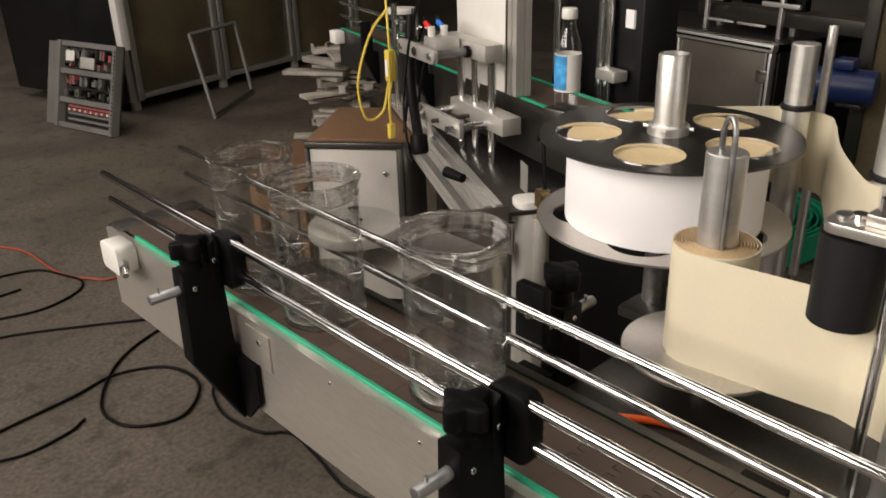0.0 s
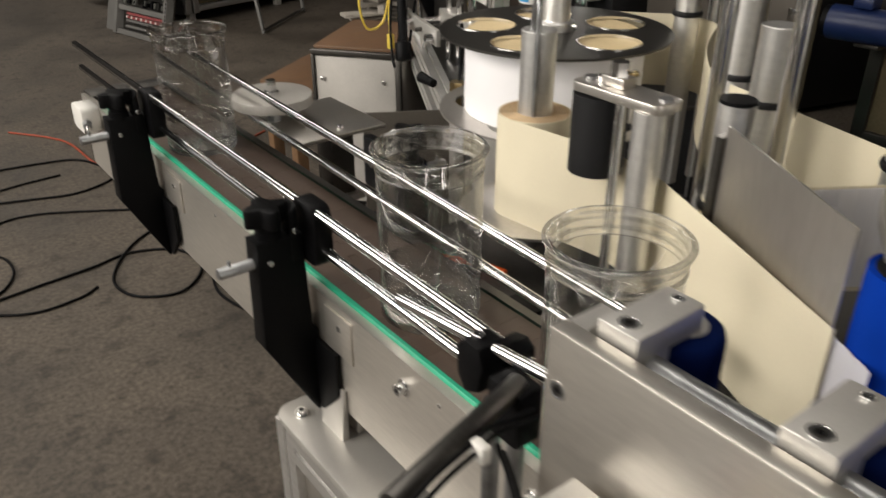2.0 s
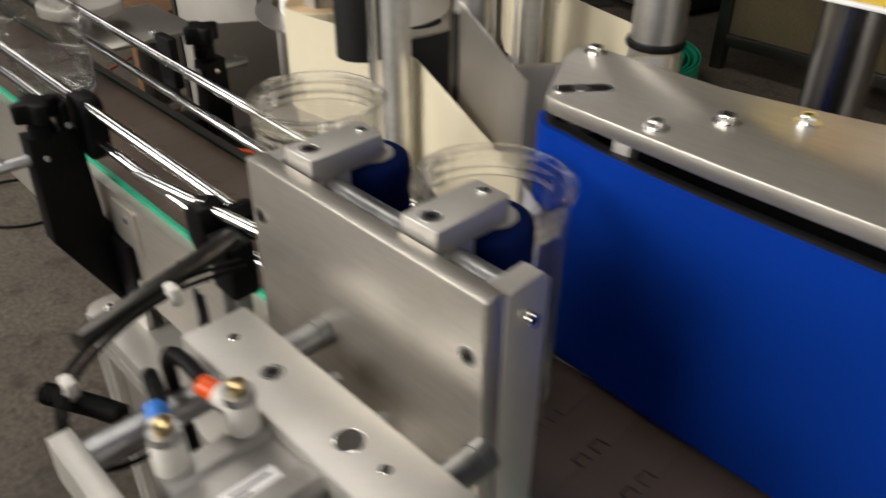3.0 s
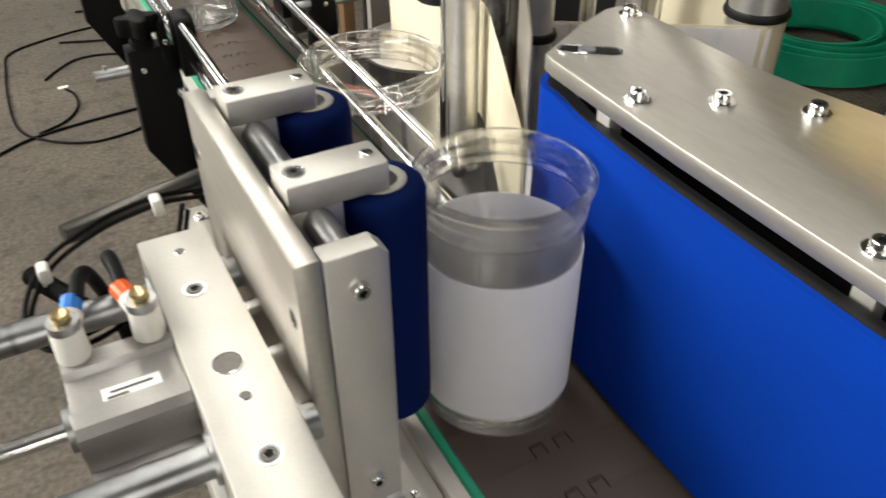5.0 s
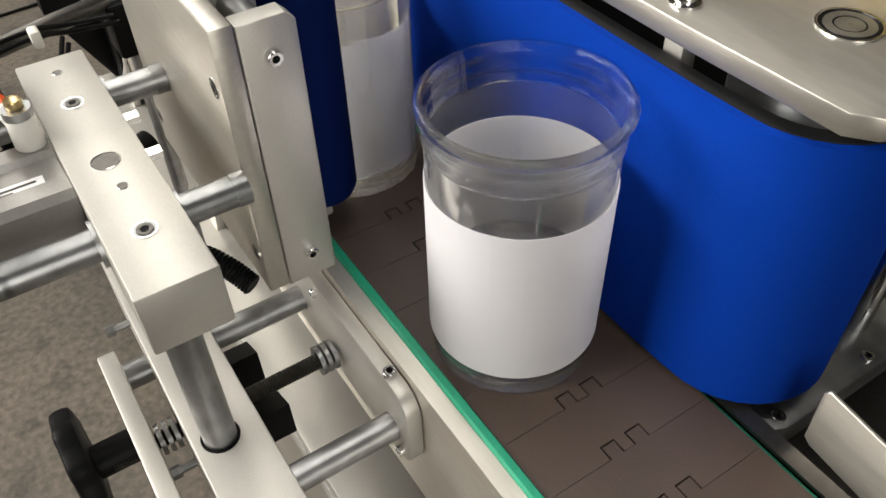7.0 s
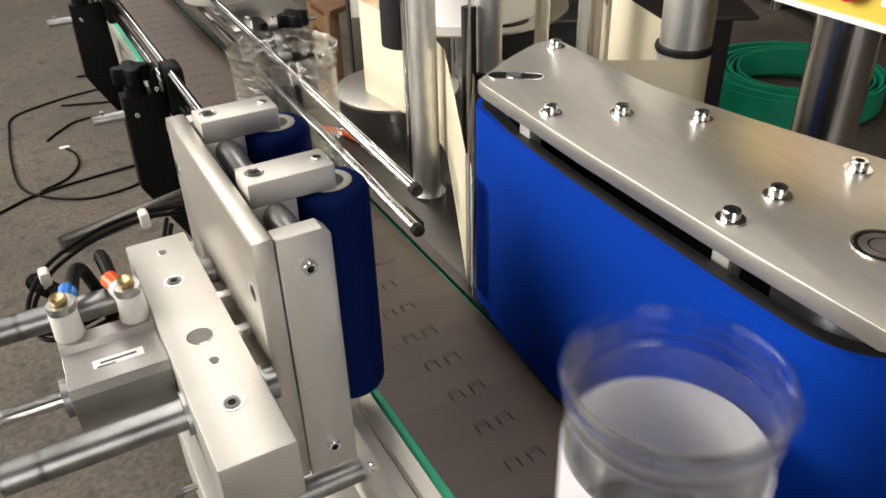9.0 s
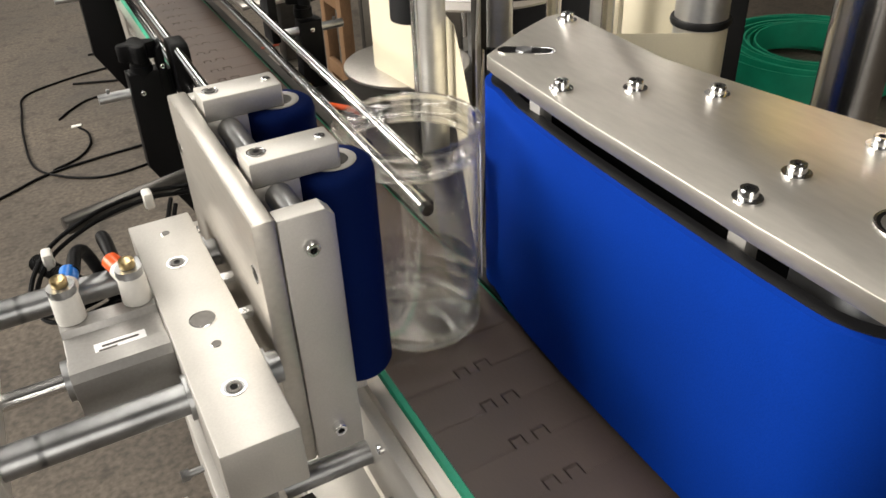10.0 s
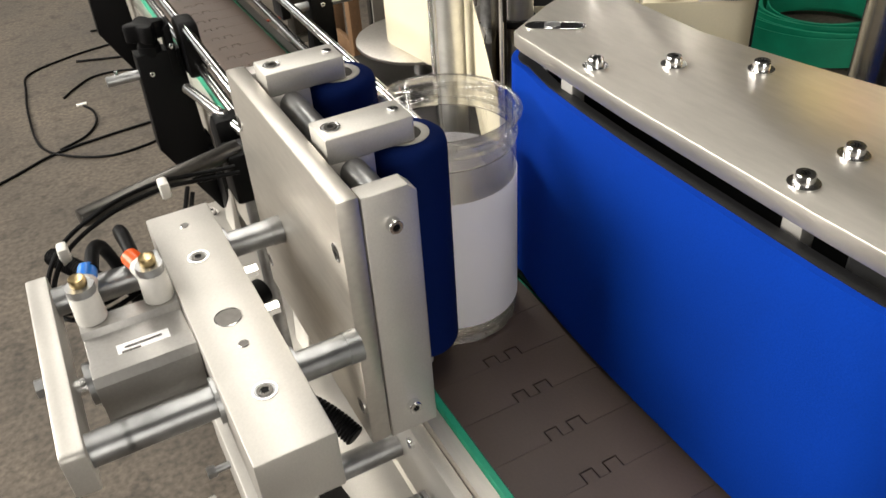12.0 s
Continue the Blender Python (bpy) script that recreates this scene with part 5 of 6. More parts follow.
# ---------------------------------------------------------------- surroundings
def parts_panel():
    t = thing("control_panel_frame", "loose grey panel full of circuit modules leaning on a cabinet", "electrical panel", (1.75, 4.62, 0))
    m = Matrix.Translation((1.809, 4.422, 0)) @ Matrix.Rotation(math.atan2(4.957 - 4.422, 1.679 - 1.809), 4, "Z") @ Matrix.Rotation(radians(16), 4, "X")

    def put(name, x0, x1, y0, y1, z0, z1, mat, parent=None, bevel=0.0):
        bm = boxed(x0, x1, y0, y1, z0, z1, bevel=bevel)
        bmesh.ops.transform(bm, matrix=m, verts=bm.verts)
        return part(name, bm, mat, parent or t)
    w, h = 0.55, 0.51
    put("back_sheet", 0, w, -0.03, -0.02, 0, h, DARK_STEEL)
    for x in (0, w - 0.03):
        put("upright", x, x + 0.03, -0.02, 0.03, 0, h, PANEL_GREY)
    for z in (0, 0.15, 0.32, h - 0.03):
        put("rail", 0.03, w - 0.03, -0.02, 0.02, z, z + 0.03, PANEL_GREY)
    rnd = random.Random(4)
    for z0, z1 in ((0.185, 0.245), (0.25, 0.315), (0.355, 0.40), (0.405, 0.475)):
        x = 0.045
        while x < w - 0.08:
            ww = rnd.uniform(0.012, 0.032)
            zz = rnd.uniform(z0, z0 + 0.3 * (z1 - z0))
            put("module", x, x + ww - 0.005, -0.02, rnd.uniform(0.0, 0.03), zz, rnd.uniform(z0 + 0.5 * (z1 - z0), z1), rnd.choice([CIRCUIT, CIRCUIT, CIRCUIT, BLACK, BLACK, DARK_STEEL, PANEL_GREY, FADED_RED if z0 > 0.24 else TERMINAL_GREEN]))
            x += ww
    put("display", 0.375, 0.455, 0.031, 0.034, 0.395, 0.455, WHITE_PLASTIC)
    put("relay_box", 0.18, 0.31, 0.031, 0.040, 0.360, 0.425, CABINET, bevel=0.004)
    for z, mat in ((0.050, PANEL_GREY), (0.085, PANEL_GREY), (0.108, FADED_RED), (0.128, FADED_RED)):
        put("terminal_bar", 0.05, 0.44, -0.01, 0.012, z, z + 0.014, mat)
    for k in range(22):
        put("terminal", 0.055 + 0.0172 * k, 0.066 + 0.0172 * k, 0.0125, 0.022, 0.106, 0.121, FADED_RED if k % 3 else WHITE_PLASTIC)
    for k in range(20):
        put("slot", 0.004, 0.012, 0.0305, 0.032, 0.02 + 0.0235 * k, 0.034 + 0.0235 * k, BLACK)
    put("panel", w + 0.06, w + 0.16, -0.06, -0.02, 0.0, 0.50, PANEL_GREY)


parts_panel()


def tinted_cabinet():
    t = thing("glazed_machine", "large machine in aluminium frame with smoked panels", "machine", (3.0, 5.3, 0))
    m = Matrix.Translation((2.128, 4.898, 0)) @ Matrix.Rotation(math.atan2(5.30 - 4.898, 3.75 - 2.128), 4, "Z")

    def put(name, x0, x1, y0, y1, z0, z1, mat, label=""):
        bm = boxed(x0, x1, y0, y1, z0, z1, bevel=0.004)
        bmesh.ops.transform(bm, matrix=m, verts=bm.verts)
        return part(name, bm, mat, t, label)
    x = 0.0
    for w in (0.75, 0.75, 0.75, 0.7):
        put("upright", x, x + 0.045, 0, 0.045, 0.06, 1.9, BRUSHED)
        put("upright", x + 0.060, x + 0.105, 0, 0.045, 0.06, 1.9, BRUSHED)
        put("panel", x + 0.106, x + w, 0.018, 0.026, 0.11, 1.9, TINTED, "brown smoked panel")
        put("sill", x + 0.106, x + w, 0, 0.045, 0.07, 0.105, BRUSHED)
        put("foot", x + 0.03, x + 0.08, 0.02, 0.06, 0.0, 0.06, CABINET)
        x += w
    put("body", 0.0, x, 0.06, 1.2, 0.06, 2.0, DARK_MACHINE)
    put("side_panel", -0.03, -0.005, 0.02, 1.2, 0.06, 2.0, DARK_MACHINE)
    put("pillar", -0.045, 0.015, -0.07, -0.012, 0.40, 1.9, WHITE_PLASTIC)


tinted_cabinet()


TRESTLE_TOP = [(2.511, 4.75, 0.454), (3.006, 5.05, 0.445)]


def trestle():
    t = thing("trestle", "grey steel trestle standing on the floor", "trestle", (2.6, 4.5, 0))
    a, b = Vector((2.413, 4.36, 0)), Vector((2.935, 4.796, 0))
    ta, tb = Vector(TRESTLE_TOP[0]), Vector(TRESTLE_TOP[1])
    for p, q in ((a, ta), (b, tb)):
        part("leg", rod(p, q, 0.013, 4), PANEL_GREY, t)
    part("foot_bar", rod(a + Vector((0, 0, 0.02)), b + Vector((0, 0, 0.02)), 0.011, 4), DARK_STEEL, t)
    part("top_bar", rod(ta, tb, 0.014, 4), PANEL_GREY, t)


trestle()


def scrap_pile():
    rnd = random.Random(11)
    x, y, z = 2.78, 3.50, 0.0
    k = 0
    while z < 0.47:
        for j in range(3):
            ang = rnd.uniform(-35, 35) + (80 if rnd.random() < 0.4 else -38)
            w, d, h = rnd.uniform(0.18, 0.36), rnd.uniform(0.035, 0.09), rnd.uniform(0.012, 0.03)
            bm = boxed(-w / 2, w / 2, -d / 2, d / 2, 0, h, bevel=0.002)
            if rnd.random() < 0.5:
                box(bm, -w / 2, -w / 2 + 0.012, -d / 2, d / 2, h, h + 0.02)
            ob = whole("offcut", bm, SCRAP, "pale offcut board lying on a loose stack", "offcut", group="stack of offcuts")
            ob.matrix_world = pose(x + rnd.uniform(-0.09, 0.09) + (-0.10, 0.0, 0.11)[j], y + rnd.uniform(-0.10, 0.10), z + 0.001 * j, rnd.uniform(-1.5, 1.5), rnd.uniform(-1.5, 1.5), ang)
        z += 0.034
        k += 1


scrap_pile()


def box_cabinet():
    t = thing("switch_cabinet", "grey sheet metal cabinet with brown board on top", "cabinet", (1.6, 1.75, 0))
    a, b = Vector((1.36, 1.76, 0)), Vector((1.54, 1.535, 0))
    m = Matrix.Translation(b) @ Matrix.Rotation(math.atan2((a - b).y, (a - b).x), 4, "Z")
    w = (a - b).length

    def put(name, x0, x1, y0, y1, z0, z1, mat, label="", bevel=0.002):
        bm = boxed(x0, x1, y0, y1, z0, z1, bevel=bevel)
        bmesh.ops.transform(bm, matrix=m, verts=bm.verts)
        return part(name, bm, mat, t, label)
    put("front_sheet", 0.02, w - 0.012, 0.004, 0.010, 0.10, 0.575, CABINET, "pale painted front sheet")
    put("frame", 0, w, 0, 0.018, 0.580, 0.597, DARK_STEEL)
    put("frame", 0, 0.018, 0, 0.018, 0.08, 0.580, DARK_STEEL)
    put("frame", w - 0.010, w, 0, 0.018, 0.08, 0.580, DARK_STEEL)
    put("lid", -0.02, w - 0.004, -0.37, -0.002, 0.5935, 0.604, WOOD, "brown board lid")
    put("side", 0, 0.008, -0.36, -0.001, 0.08, 0.59, CABINET)
    put("side", w - 0.008, w, -0.36, -0.001, 0.08, 0.59, CABINET)
    put("bottom", 0, w, -0.36, 0.0, 0.06, 0.08, DARK_STEEL)
    for x, z in ((0.05, 0.50), (0.05, 0.25), (w - 0.04, 0.50)):
        put("screw", x, x + 0.012, 0.0101, 0.018, z, z + 0.012, CHROME)
    for x, y in ((0.02, -0.02), (w - 0.05, -0.02), (0.02, -0.34), (w - 0.05, -0.34)):
        put("leg", x, x + 0.03, y, y + 0.03 if y < -0.1 else y + 0.018, 0, 0.06, DARK_STEEL)


box_cabinet()


def board_table():
    t = thing("timber_stand", "rough wooden stand with a brown board on top", "stand", (1.45, 2.0, 0))
    part("board", prism(bmesh.new(), [(1.285, 1.74), (1.289, 2.005), (1.629, 2.233), (1.66, 2.03), (1.37, 1.79)], 0.430, 0.450, "z", 0.001), WOOD, t, "brown plywood board")
    for x, y in ((1.30, 1.80), (1.31, 1.99), (1.585, 2.15), (1.59, 2.02)):
        part("leg", boxed(x, x + 0.04, y, y + 0.04, 0, 0.430, bevel=0.002), TIMBER, t)
    part("rail", boxed(1.305, 1.325, 1.84, 1.99, 0.34, 0.40, bevel=0.002), TIMBER, t)
    part("rail", boxed(1.305, 1.325, 1.84, 1.99, 0.08, 0.13, bevel=0.002), TIMBER, t)


board_table()


def second_machine():
    """The neighbouring labeller: profile frame, belt, press unit."""
    t = thing("neighbour_machine", "second labelling machine in aluminium frame with press unit", "labelling machine", (1.6, 1.3, 0))
    a, b = Vector((1.08, 0.62, 0.655)), Vector((1.76, 1.82, 0.655))
    d = (b - a).normalized()
    base = Matrix.Translation((a.x, a.y, 0)) @ Matrix.Rotation(math.atan2(d.y, d.x), 4, "Z")
    L = (b - a).length

    def put(name, bm, mat, label="", parent=None, m=base):
        bmesh.ops.transform(bm, matrix=m, verts=bm.verts)
        return part(name, bm, mat, parent or t, label)
    put("beam", profile_bar(bmesh.new(), (0.32, 0, 0.635), (L, 0, 0.635)), BRUSHED)
    put("beam", profile_bar(bmesh.new(), (0.32, 0, 0.56), (L, 0, 0.56)), BRUSHED)
    for x in (0.62, L):
        put("post", profile_bar(bmesh.new(), (x, -0.045, 0.02), (x, -0.045, 0.612)), BRUSHED)
        put("post", profile_bar(bmesh.new(), (x, -0.72, 0.02), (x, -0.72, 0.612)), BRUSHED)
    put("corner_post", prism(bmesh.new(), rounded(0.312, 0.372, -0.112, -0.052, 0.020), 0.0, 0.655, "z", 0.002), WHITE_PLASTIC, "pale rounded corner post")
    put("body", boxed(0.36, L, -0.70, -0.12, 0.03, 0.62, bevel=0.004), DARK_MACHINE, "dark machine body")
    for k, x in enumerate((0.40, 0.72, 1.04)):
        put("panel", boxed(x, x + 0.29, -0.118, -0.112, 0.06, 0.60, bevel=0.001), DARK_STEEL, "dark front panel")
    put("deck", boxed(0.31, L + 0.02, -0.74, -0.022, 0.630, 0.640, bevel=0.001), DARK_STEEL, "dark deck plate")
    # door standing open, square to the front
    door = put("open_door", boxed(0.296, 0.300, -0.025, 0.200, 0.08, 0.660, bevel=0.001), DOOR, "grey sheet door standing open")
    for z in (0.20, 0.55):
        put("hinge", rod((0.304, -0.034, z), (0.304, -0.034, z + 0.07), 0.007, 12), CHROME, "", door)
    put("door_edge", boxed(0.3005, 0.312, 0.188, 0.200, 0.08, 0.651, bevel=0.001), STEEL, "", door)
    for x, y in ((0.42, -0.10), (0.86, 0.01)):
        put("card", boxed(x - 0.022, x + 0.022, y - 0.001, y + 0.001, 0.641 if y < 0 else 0.656, 0.705 if y < 0 else 0.720), ANODISED, "small pale plate")
    # conveyor and press unit of the second machine
    m2 = Matrix(((0.954, 0.3, 0, 1.39), (-0.3, 0.954, 0, 1.29), (0, 0, 1, 0), (0, 0, 0, 1)))

    def put2(name, bm, mat, label="", parent=None):
        return put(name, bm, mat, label, parent, m2)
    put2("belt", boxed(0.198, 0.310, -0.42, 1.10, 0.790, 0.800), SLAT, "brown belt")
    put2("strip", boxed(0.182, 0.1945, -0.42, 1.10, 0.788, 0.802, bevel=0.001), GREEN, "green wear strip")
    put2("strip", boxed(0.314, 0.326, -0.42, 1.10, 0.788, 0.802, bevel=0.001), GREEN, "green wear strip")
    put2("side_sheet", boxed(0.176, 0.180, -0.42, 1.10, 0.672, 0.800), DARK_STEEL)
    put2("side_sheet", boxed(0.328, 0.332, -0.42, 1.10, 0.672, 0.800), DARK_STEEL)
    for y in (-0.38, 0.25, 0.90):
        put2("bed_leg", boxed(0.20, 0.31, y, y + 0.03, 0.640, 0.789), DARK_STEEL)
    yoke = put2("yoke_bar", prism(bmesh.new(), rounded(-0.104, 0.104, 0.885, 0.919, 0.014), -0.007, 0.005, "x", 0.001), ANODISED, "rounded aluminium yoke bar")
    for y in (-0.082, 0.0, 0.082):
        put2("screw", rod((-0.007, y, 0.902), (-0.012, y, 0.902), 0.007 if y else 0.010, 6 if not y else 16), DULL_ROD if y else DARK_STEEL, "", yoke)
    for y in (-0.075, 0.060):
        put2("guide_rod", rod((0.005, y, 0.902), (0.170, y, 0.902), 0.0095, 18), DULL_ROD)
        put2("bush", rod((0.088, y, 0.902), (0.096, y, 0.902), 0.014, 20), BLACK)
    put2("press_block", boxed(0.100, 0.146, -0.150, 0.085, 0.886, 0.924, bevel=0.0012), ANODISED, "aluminium press block")
    put2("cylinder", boxed(0.030, 0.095, -0.035, 0.030, 0.885, 0.930, bevel=0.003), ANODISED, "air cylinder")
    for x, y, mat in ((0.045, 0.035, RED), (0.078, 0.035, CYAN)):
        put2("fitting", rod((x, y - 0.02, 0.930), (x, y - 0.02, 0.952), 0.009, 14), WHITE_PLASTIC)
        put2("fitting_ring", rod((x, y - 0.012, 0.948), (x, y + 0.012, 0.956), 0.007, 12), mat)
        put2("hose", tube(bmesh.new(), [(x, y + 0.010, 0.955), (x + 0.004, y + 0.03, 0.965), (x + 0.02, y + 0.06, 0.955), (x + 0.02, y + 0.10, 0.90), (x, y + 0.12, 0.80), (x - 0.02, y + 0.13, 0.66)], 0.004, 8), BLACK)
    for y in (-0.142, -0.062, 0.012):
        put2("column", rod((0.122, y, 0.640), (0.122, y, 0.884), 0.0098, 18), CHROME, "ground steel column")
    put2("lower_block", boxed(0.098, 0.146, -0.235, 0.03, 0.735, 0.775, bevel=0.0012), ANODISED, "aluminium lower block")
    put2("lower_plate", boxed(0.016, 0.028, -0.18, 0.04, 0.728, 0.768, bevel=0.002), ANODISED, "aluminium end plate")
    for y in (-0.16, 0.02):
        put2("cross_rod", rod((-0.006, y, 0.748), (0.176, y, 0.748), 0.009, 18), CHROME)
    put2("spindle", tube(bmesh.new(), [(0.0 + 0.0045 * i, -0.07, 0.748) for i in range(39)], 0.005, 10, 1, 0.2), DARK_STEEL)
    put2("press_plate", boxed(0.172, 0.1755, -0.115, 0.13, 0.803, 1.06, bevel=0.001), WHITE_PLASTIC, "pale upright plate")
    put2("press_end", profile_bar(bmesh.new(), (0.19, -0.150, 0.803), (0.19, -0.150, 1.06)), ANODISED, "upright aluminium profile")
    put2("conduit", tube(bmesh.new(), [(0.03, 0.10, 0.97), (0.012, 0.075, 0.87), (0.0, 0.045, 0.80), (-0.015, -0.01, 0.735), (-0.03, -0.06, 0.69)], 0.0125, 14), BLACK, "thick black conduit")
    put2("conduit_end", rod((-0.028, -0.050, 0.715), (-0.032, -0.068, 0.672), 0.021, 18, bevel=0.005), BLACK, "black conduit end")
    put2("plug", rod((-0.035, -0.215, 0.670), (-0.022, -0.270, 0.668), 0.013, 16, r2=0.010), BLACK, "black cable plug")
    put2("wheel_post", rod((0.375, 0.98, 0.640), (0.375, 0.98, 0.852), 0.010, 14), DULL_ROD)
    put2("wheel", rod((0.375, 0.98, 0.852), (0.375, 0.98, 0.868), 0.056, 40, bevel=0.002), WHITE_PLASTIC, "pale round spacing wheel")
    put2("sensor_housing", boxed(0.136, 0.1755, 1.03, 1.09, 0.755, 0.800, bevel=0.006), WHITE_PLASTIC, "pale sensor housing")
    for y in (0.30, 0.72):
        put2("rail_bracket", prism(bmesh.new(), [(0.125, 0.870), (0.155, 0.870), (0.160, 0.780), (0.1755, 0.775), (0.1755, 0.675), (0.168, 0.672), (0.125, 0.760)], y - 0.012, y + 0.012, "y", 0.002), BLACK, "black rail bracket")
    put2("wire", tube(bmesh.new(), [(0.02, -0.06, 1.20), (-0.01, -0.04, 1.03), (-0.03, -0.01, 0.90), (-0.05, -0.02, 0.78), (-0.06, -0.06, 0.69), (-0.06, -0.08, 0.66)], 0.0035, 8), BLACK, "hanging black wire")
    for y in (0.35, 0.50):
        put2("guide_post", rod((0.15, y, 0.640), (0.15, y, 0.95), 0.009, 14), CHROME)
    put2("guide_rail", rod((0.190, 0.14, 0.89), (0.190, 1.10, 0.89), 0.006, 12), CHROME)
    put2("guide_rail", rod((0.190, 0.14, 0.845), (0.190, 1.10, 0.845), 0.006, 12), CHROME)
    put2("back_tower", boxed(0.42, 0.52, -0.30, 0.02, 0.641, 1.25, bevel=0.004), DARK_MACHINE, "dark tower")
    for x, y in ((0.40, -0.205), (0.40, -0.178), (0.38, -0.02)):
        put2("tower_post", rod((x, y, 0.641), (x, y, 1.25), 0.011, 16), CHROME, "chromed tower column")
    put2("notice", boxed(0.414, 0.4195, -0.275, -0.245, 0.95, 0.990), PAPER, "white notice")
    put2("small_block", boxed(0.37, 0.41, -0.27, -0.20, 0.83, 0.855, bevel=0.002), ANODISED)


second_machine()


def yellow_block():
    t = thing("yellow_connector", "yellow cable connector hanging beside the machine", "connector", (1.51, 1.54, 0.8))
    part("plug", boxed(1.497, 1.523, 1.53, 1.55, 0.775, 0.86, bevel=0.004), YELLOW, t, "yellow moulded plug")
    part("mark", boxed(1.4955, 1.4968, 1.535, 1.545, 0.79, 0.835), PAPER, t)
    part("lead", tube(bmesh.new(), [(1.51, 1.54, 0.86), (1.512, 1.545, 0.92), (1.53, 1.57, 0.99)], 0.0036, 8), YELLOW, t)
    part("lead", tube(bmesh.new(), [(1.51, 1.54, 0.775), (1.507, 1.548, 0.72), (1.510, 1.552, 0.675), (1.512, 1.552, 0.655)], 0.0042, 8), YELLOW, t)
    part("lower_plug", boxed(1.502, 1.522, 1.544, 1.560, 0.612, 0.655, bevel=0.004), YELLOW, t, "yellow lower plug")
    part("lead", tube(bmesh.new(), [(1.52, 1.56, 0.96), (1.46, 1.56, 0.90), (1.42, 1.57, 0.78), (1.44, 1.57, 0.68), (1.49, 1.56, 0.69), (1.51, 1.55, 0.77)], 0.0036, 8), YELLOW, t)


yellow_block()


def bottle():
    x, y, z = 1.43, 0.872, 0.828
    t = thing("drink_bottle", "clear drink bottle with blue and white wrapper and white cap", "bottle", (x, y, z))
    part("body", lathe(bmesh.new(), [(0.001, 0), (0.024, 0), (0.0265, 0.004), (0.0265, 0.115), (0.025, 0.132), (0.015, 0.158), (0.013, 0.166), (0.013, 0.178), (0.001, 0.178)], (x, y, z), 32), JAR, t, "clear bottle body")
    wrap = part("wrapper", lathe(bmesh.new(), [(0.0267, 0), (0.0272, 0), (0.0272, 0.075), (0.0267, 0.075)], (x, y, z + 0.036), 32), WHITE_PLASTIC, t, "white wrapper")
    part("print", prism(bmesh.new(), arc(x, y, 0.0275, 130, 215, 12) + arc(x, y, 0.0272, 215, 130, 12), z + 0.040, z + 0.109), BOTTLE_LABEL, wrap, "blue print")
    part("coaster", boxed(x - 0.035, x + 0.035, y - 0.035, y + 0.035, 0.790, 0.828, bevel=0.003), DARK_STEEL, t)
    part("cap", rod((x, y, z + 0.1785), (x, y, z + 0.200), 0.016, 24, bevel=0.003), WHITE_PLASTIC, t, "white screw cap")


bottle()


def brass_valve():
    t = thing("brass_valve", "small brass air valve on a grey bracket", "valve", (0.97, 0.548, 0.6))
    part("body", rod((0.97, 0.548, 0.822), (0.97, 0.548, 0.845), 0.012, 6), BRASS, t)
    part("neck", rod((0.97, 0.548, 0.80), (0.97, 0.548, 0.822), 0.008, 12), BRASS, t)
    part("stem", rod((0.97, 0.548, 0.0), (0.97, 0.548, 0.80), 0.012, 16), CABINET, t)
    part("hose", tube(bmesh.new(), [(0.975, 0.548, 0.845), (0.985, 0.56, 0.90), (0.995, 0.57, 0.93), (1.02, 0.60, 0.90)], 0.003, 8), BLACK, t)


brass_valve()


def green_coil():
    t = thing("green_strip_coil", "coil of green plastic strip lying on the floor", "coil", (2.88, 1.17, 0))
    rnd = random.Random(3)
    for k in range(9):
        r = 0.19 + 0.017 * k
        bm = bmesh.new()
        n = 60
        turn = rnd.uniform(0, 6)
        z = [0.002 + 0.008 * (1 + math.sin(turn + 2 * math.pi * i / n)) + 0.014 * (8 - k) / 8 for i in range(n)]
        h = 0.095 + rnd.uniform(-0.008, 0.008)
        dx, dy = rnd.uniform(-0.012, 0.012), rnd.uniform(-0.012, 0.012)
        rows = []
        for i in range(n):
            a = 2 * math.pi * i / n
            rows.append([bm.verts.new((2.88 + dx + q * math.cos(a), 1.17 + dy + q * math.sin(a), w)) for q, w in ((r, z[i]), (r, z[i] + h), (r + 0.006, z[i] + h), (r + 0.006, z[i]))])
        for i in range(n):
            for j in range(4):
                bm.faces.new((rows[i][j], rows[i][(j + 1) % 4], rows[(i + 1) % n][(j + 1) % 4], rows[(i + 1) % n][j]))
        part("turn", bm, GREEN, t)


green_coil()


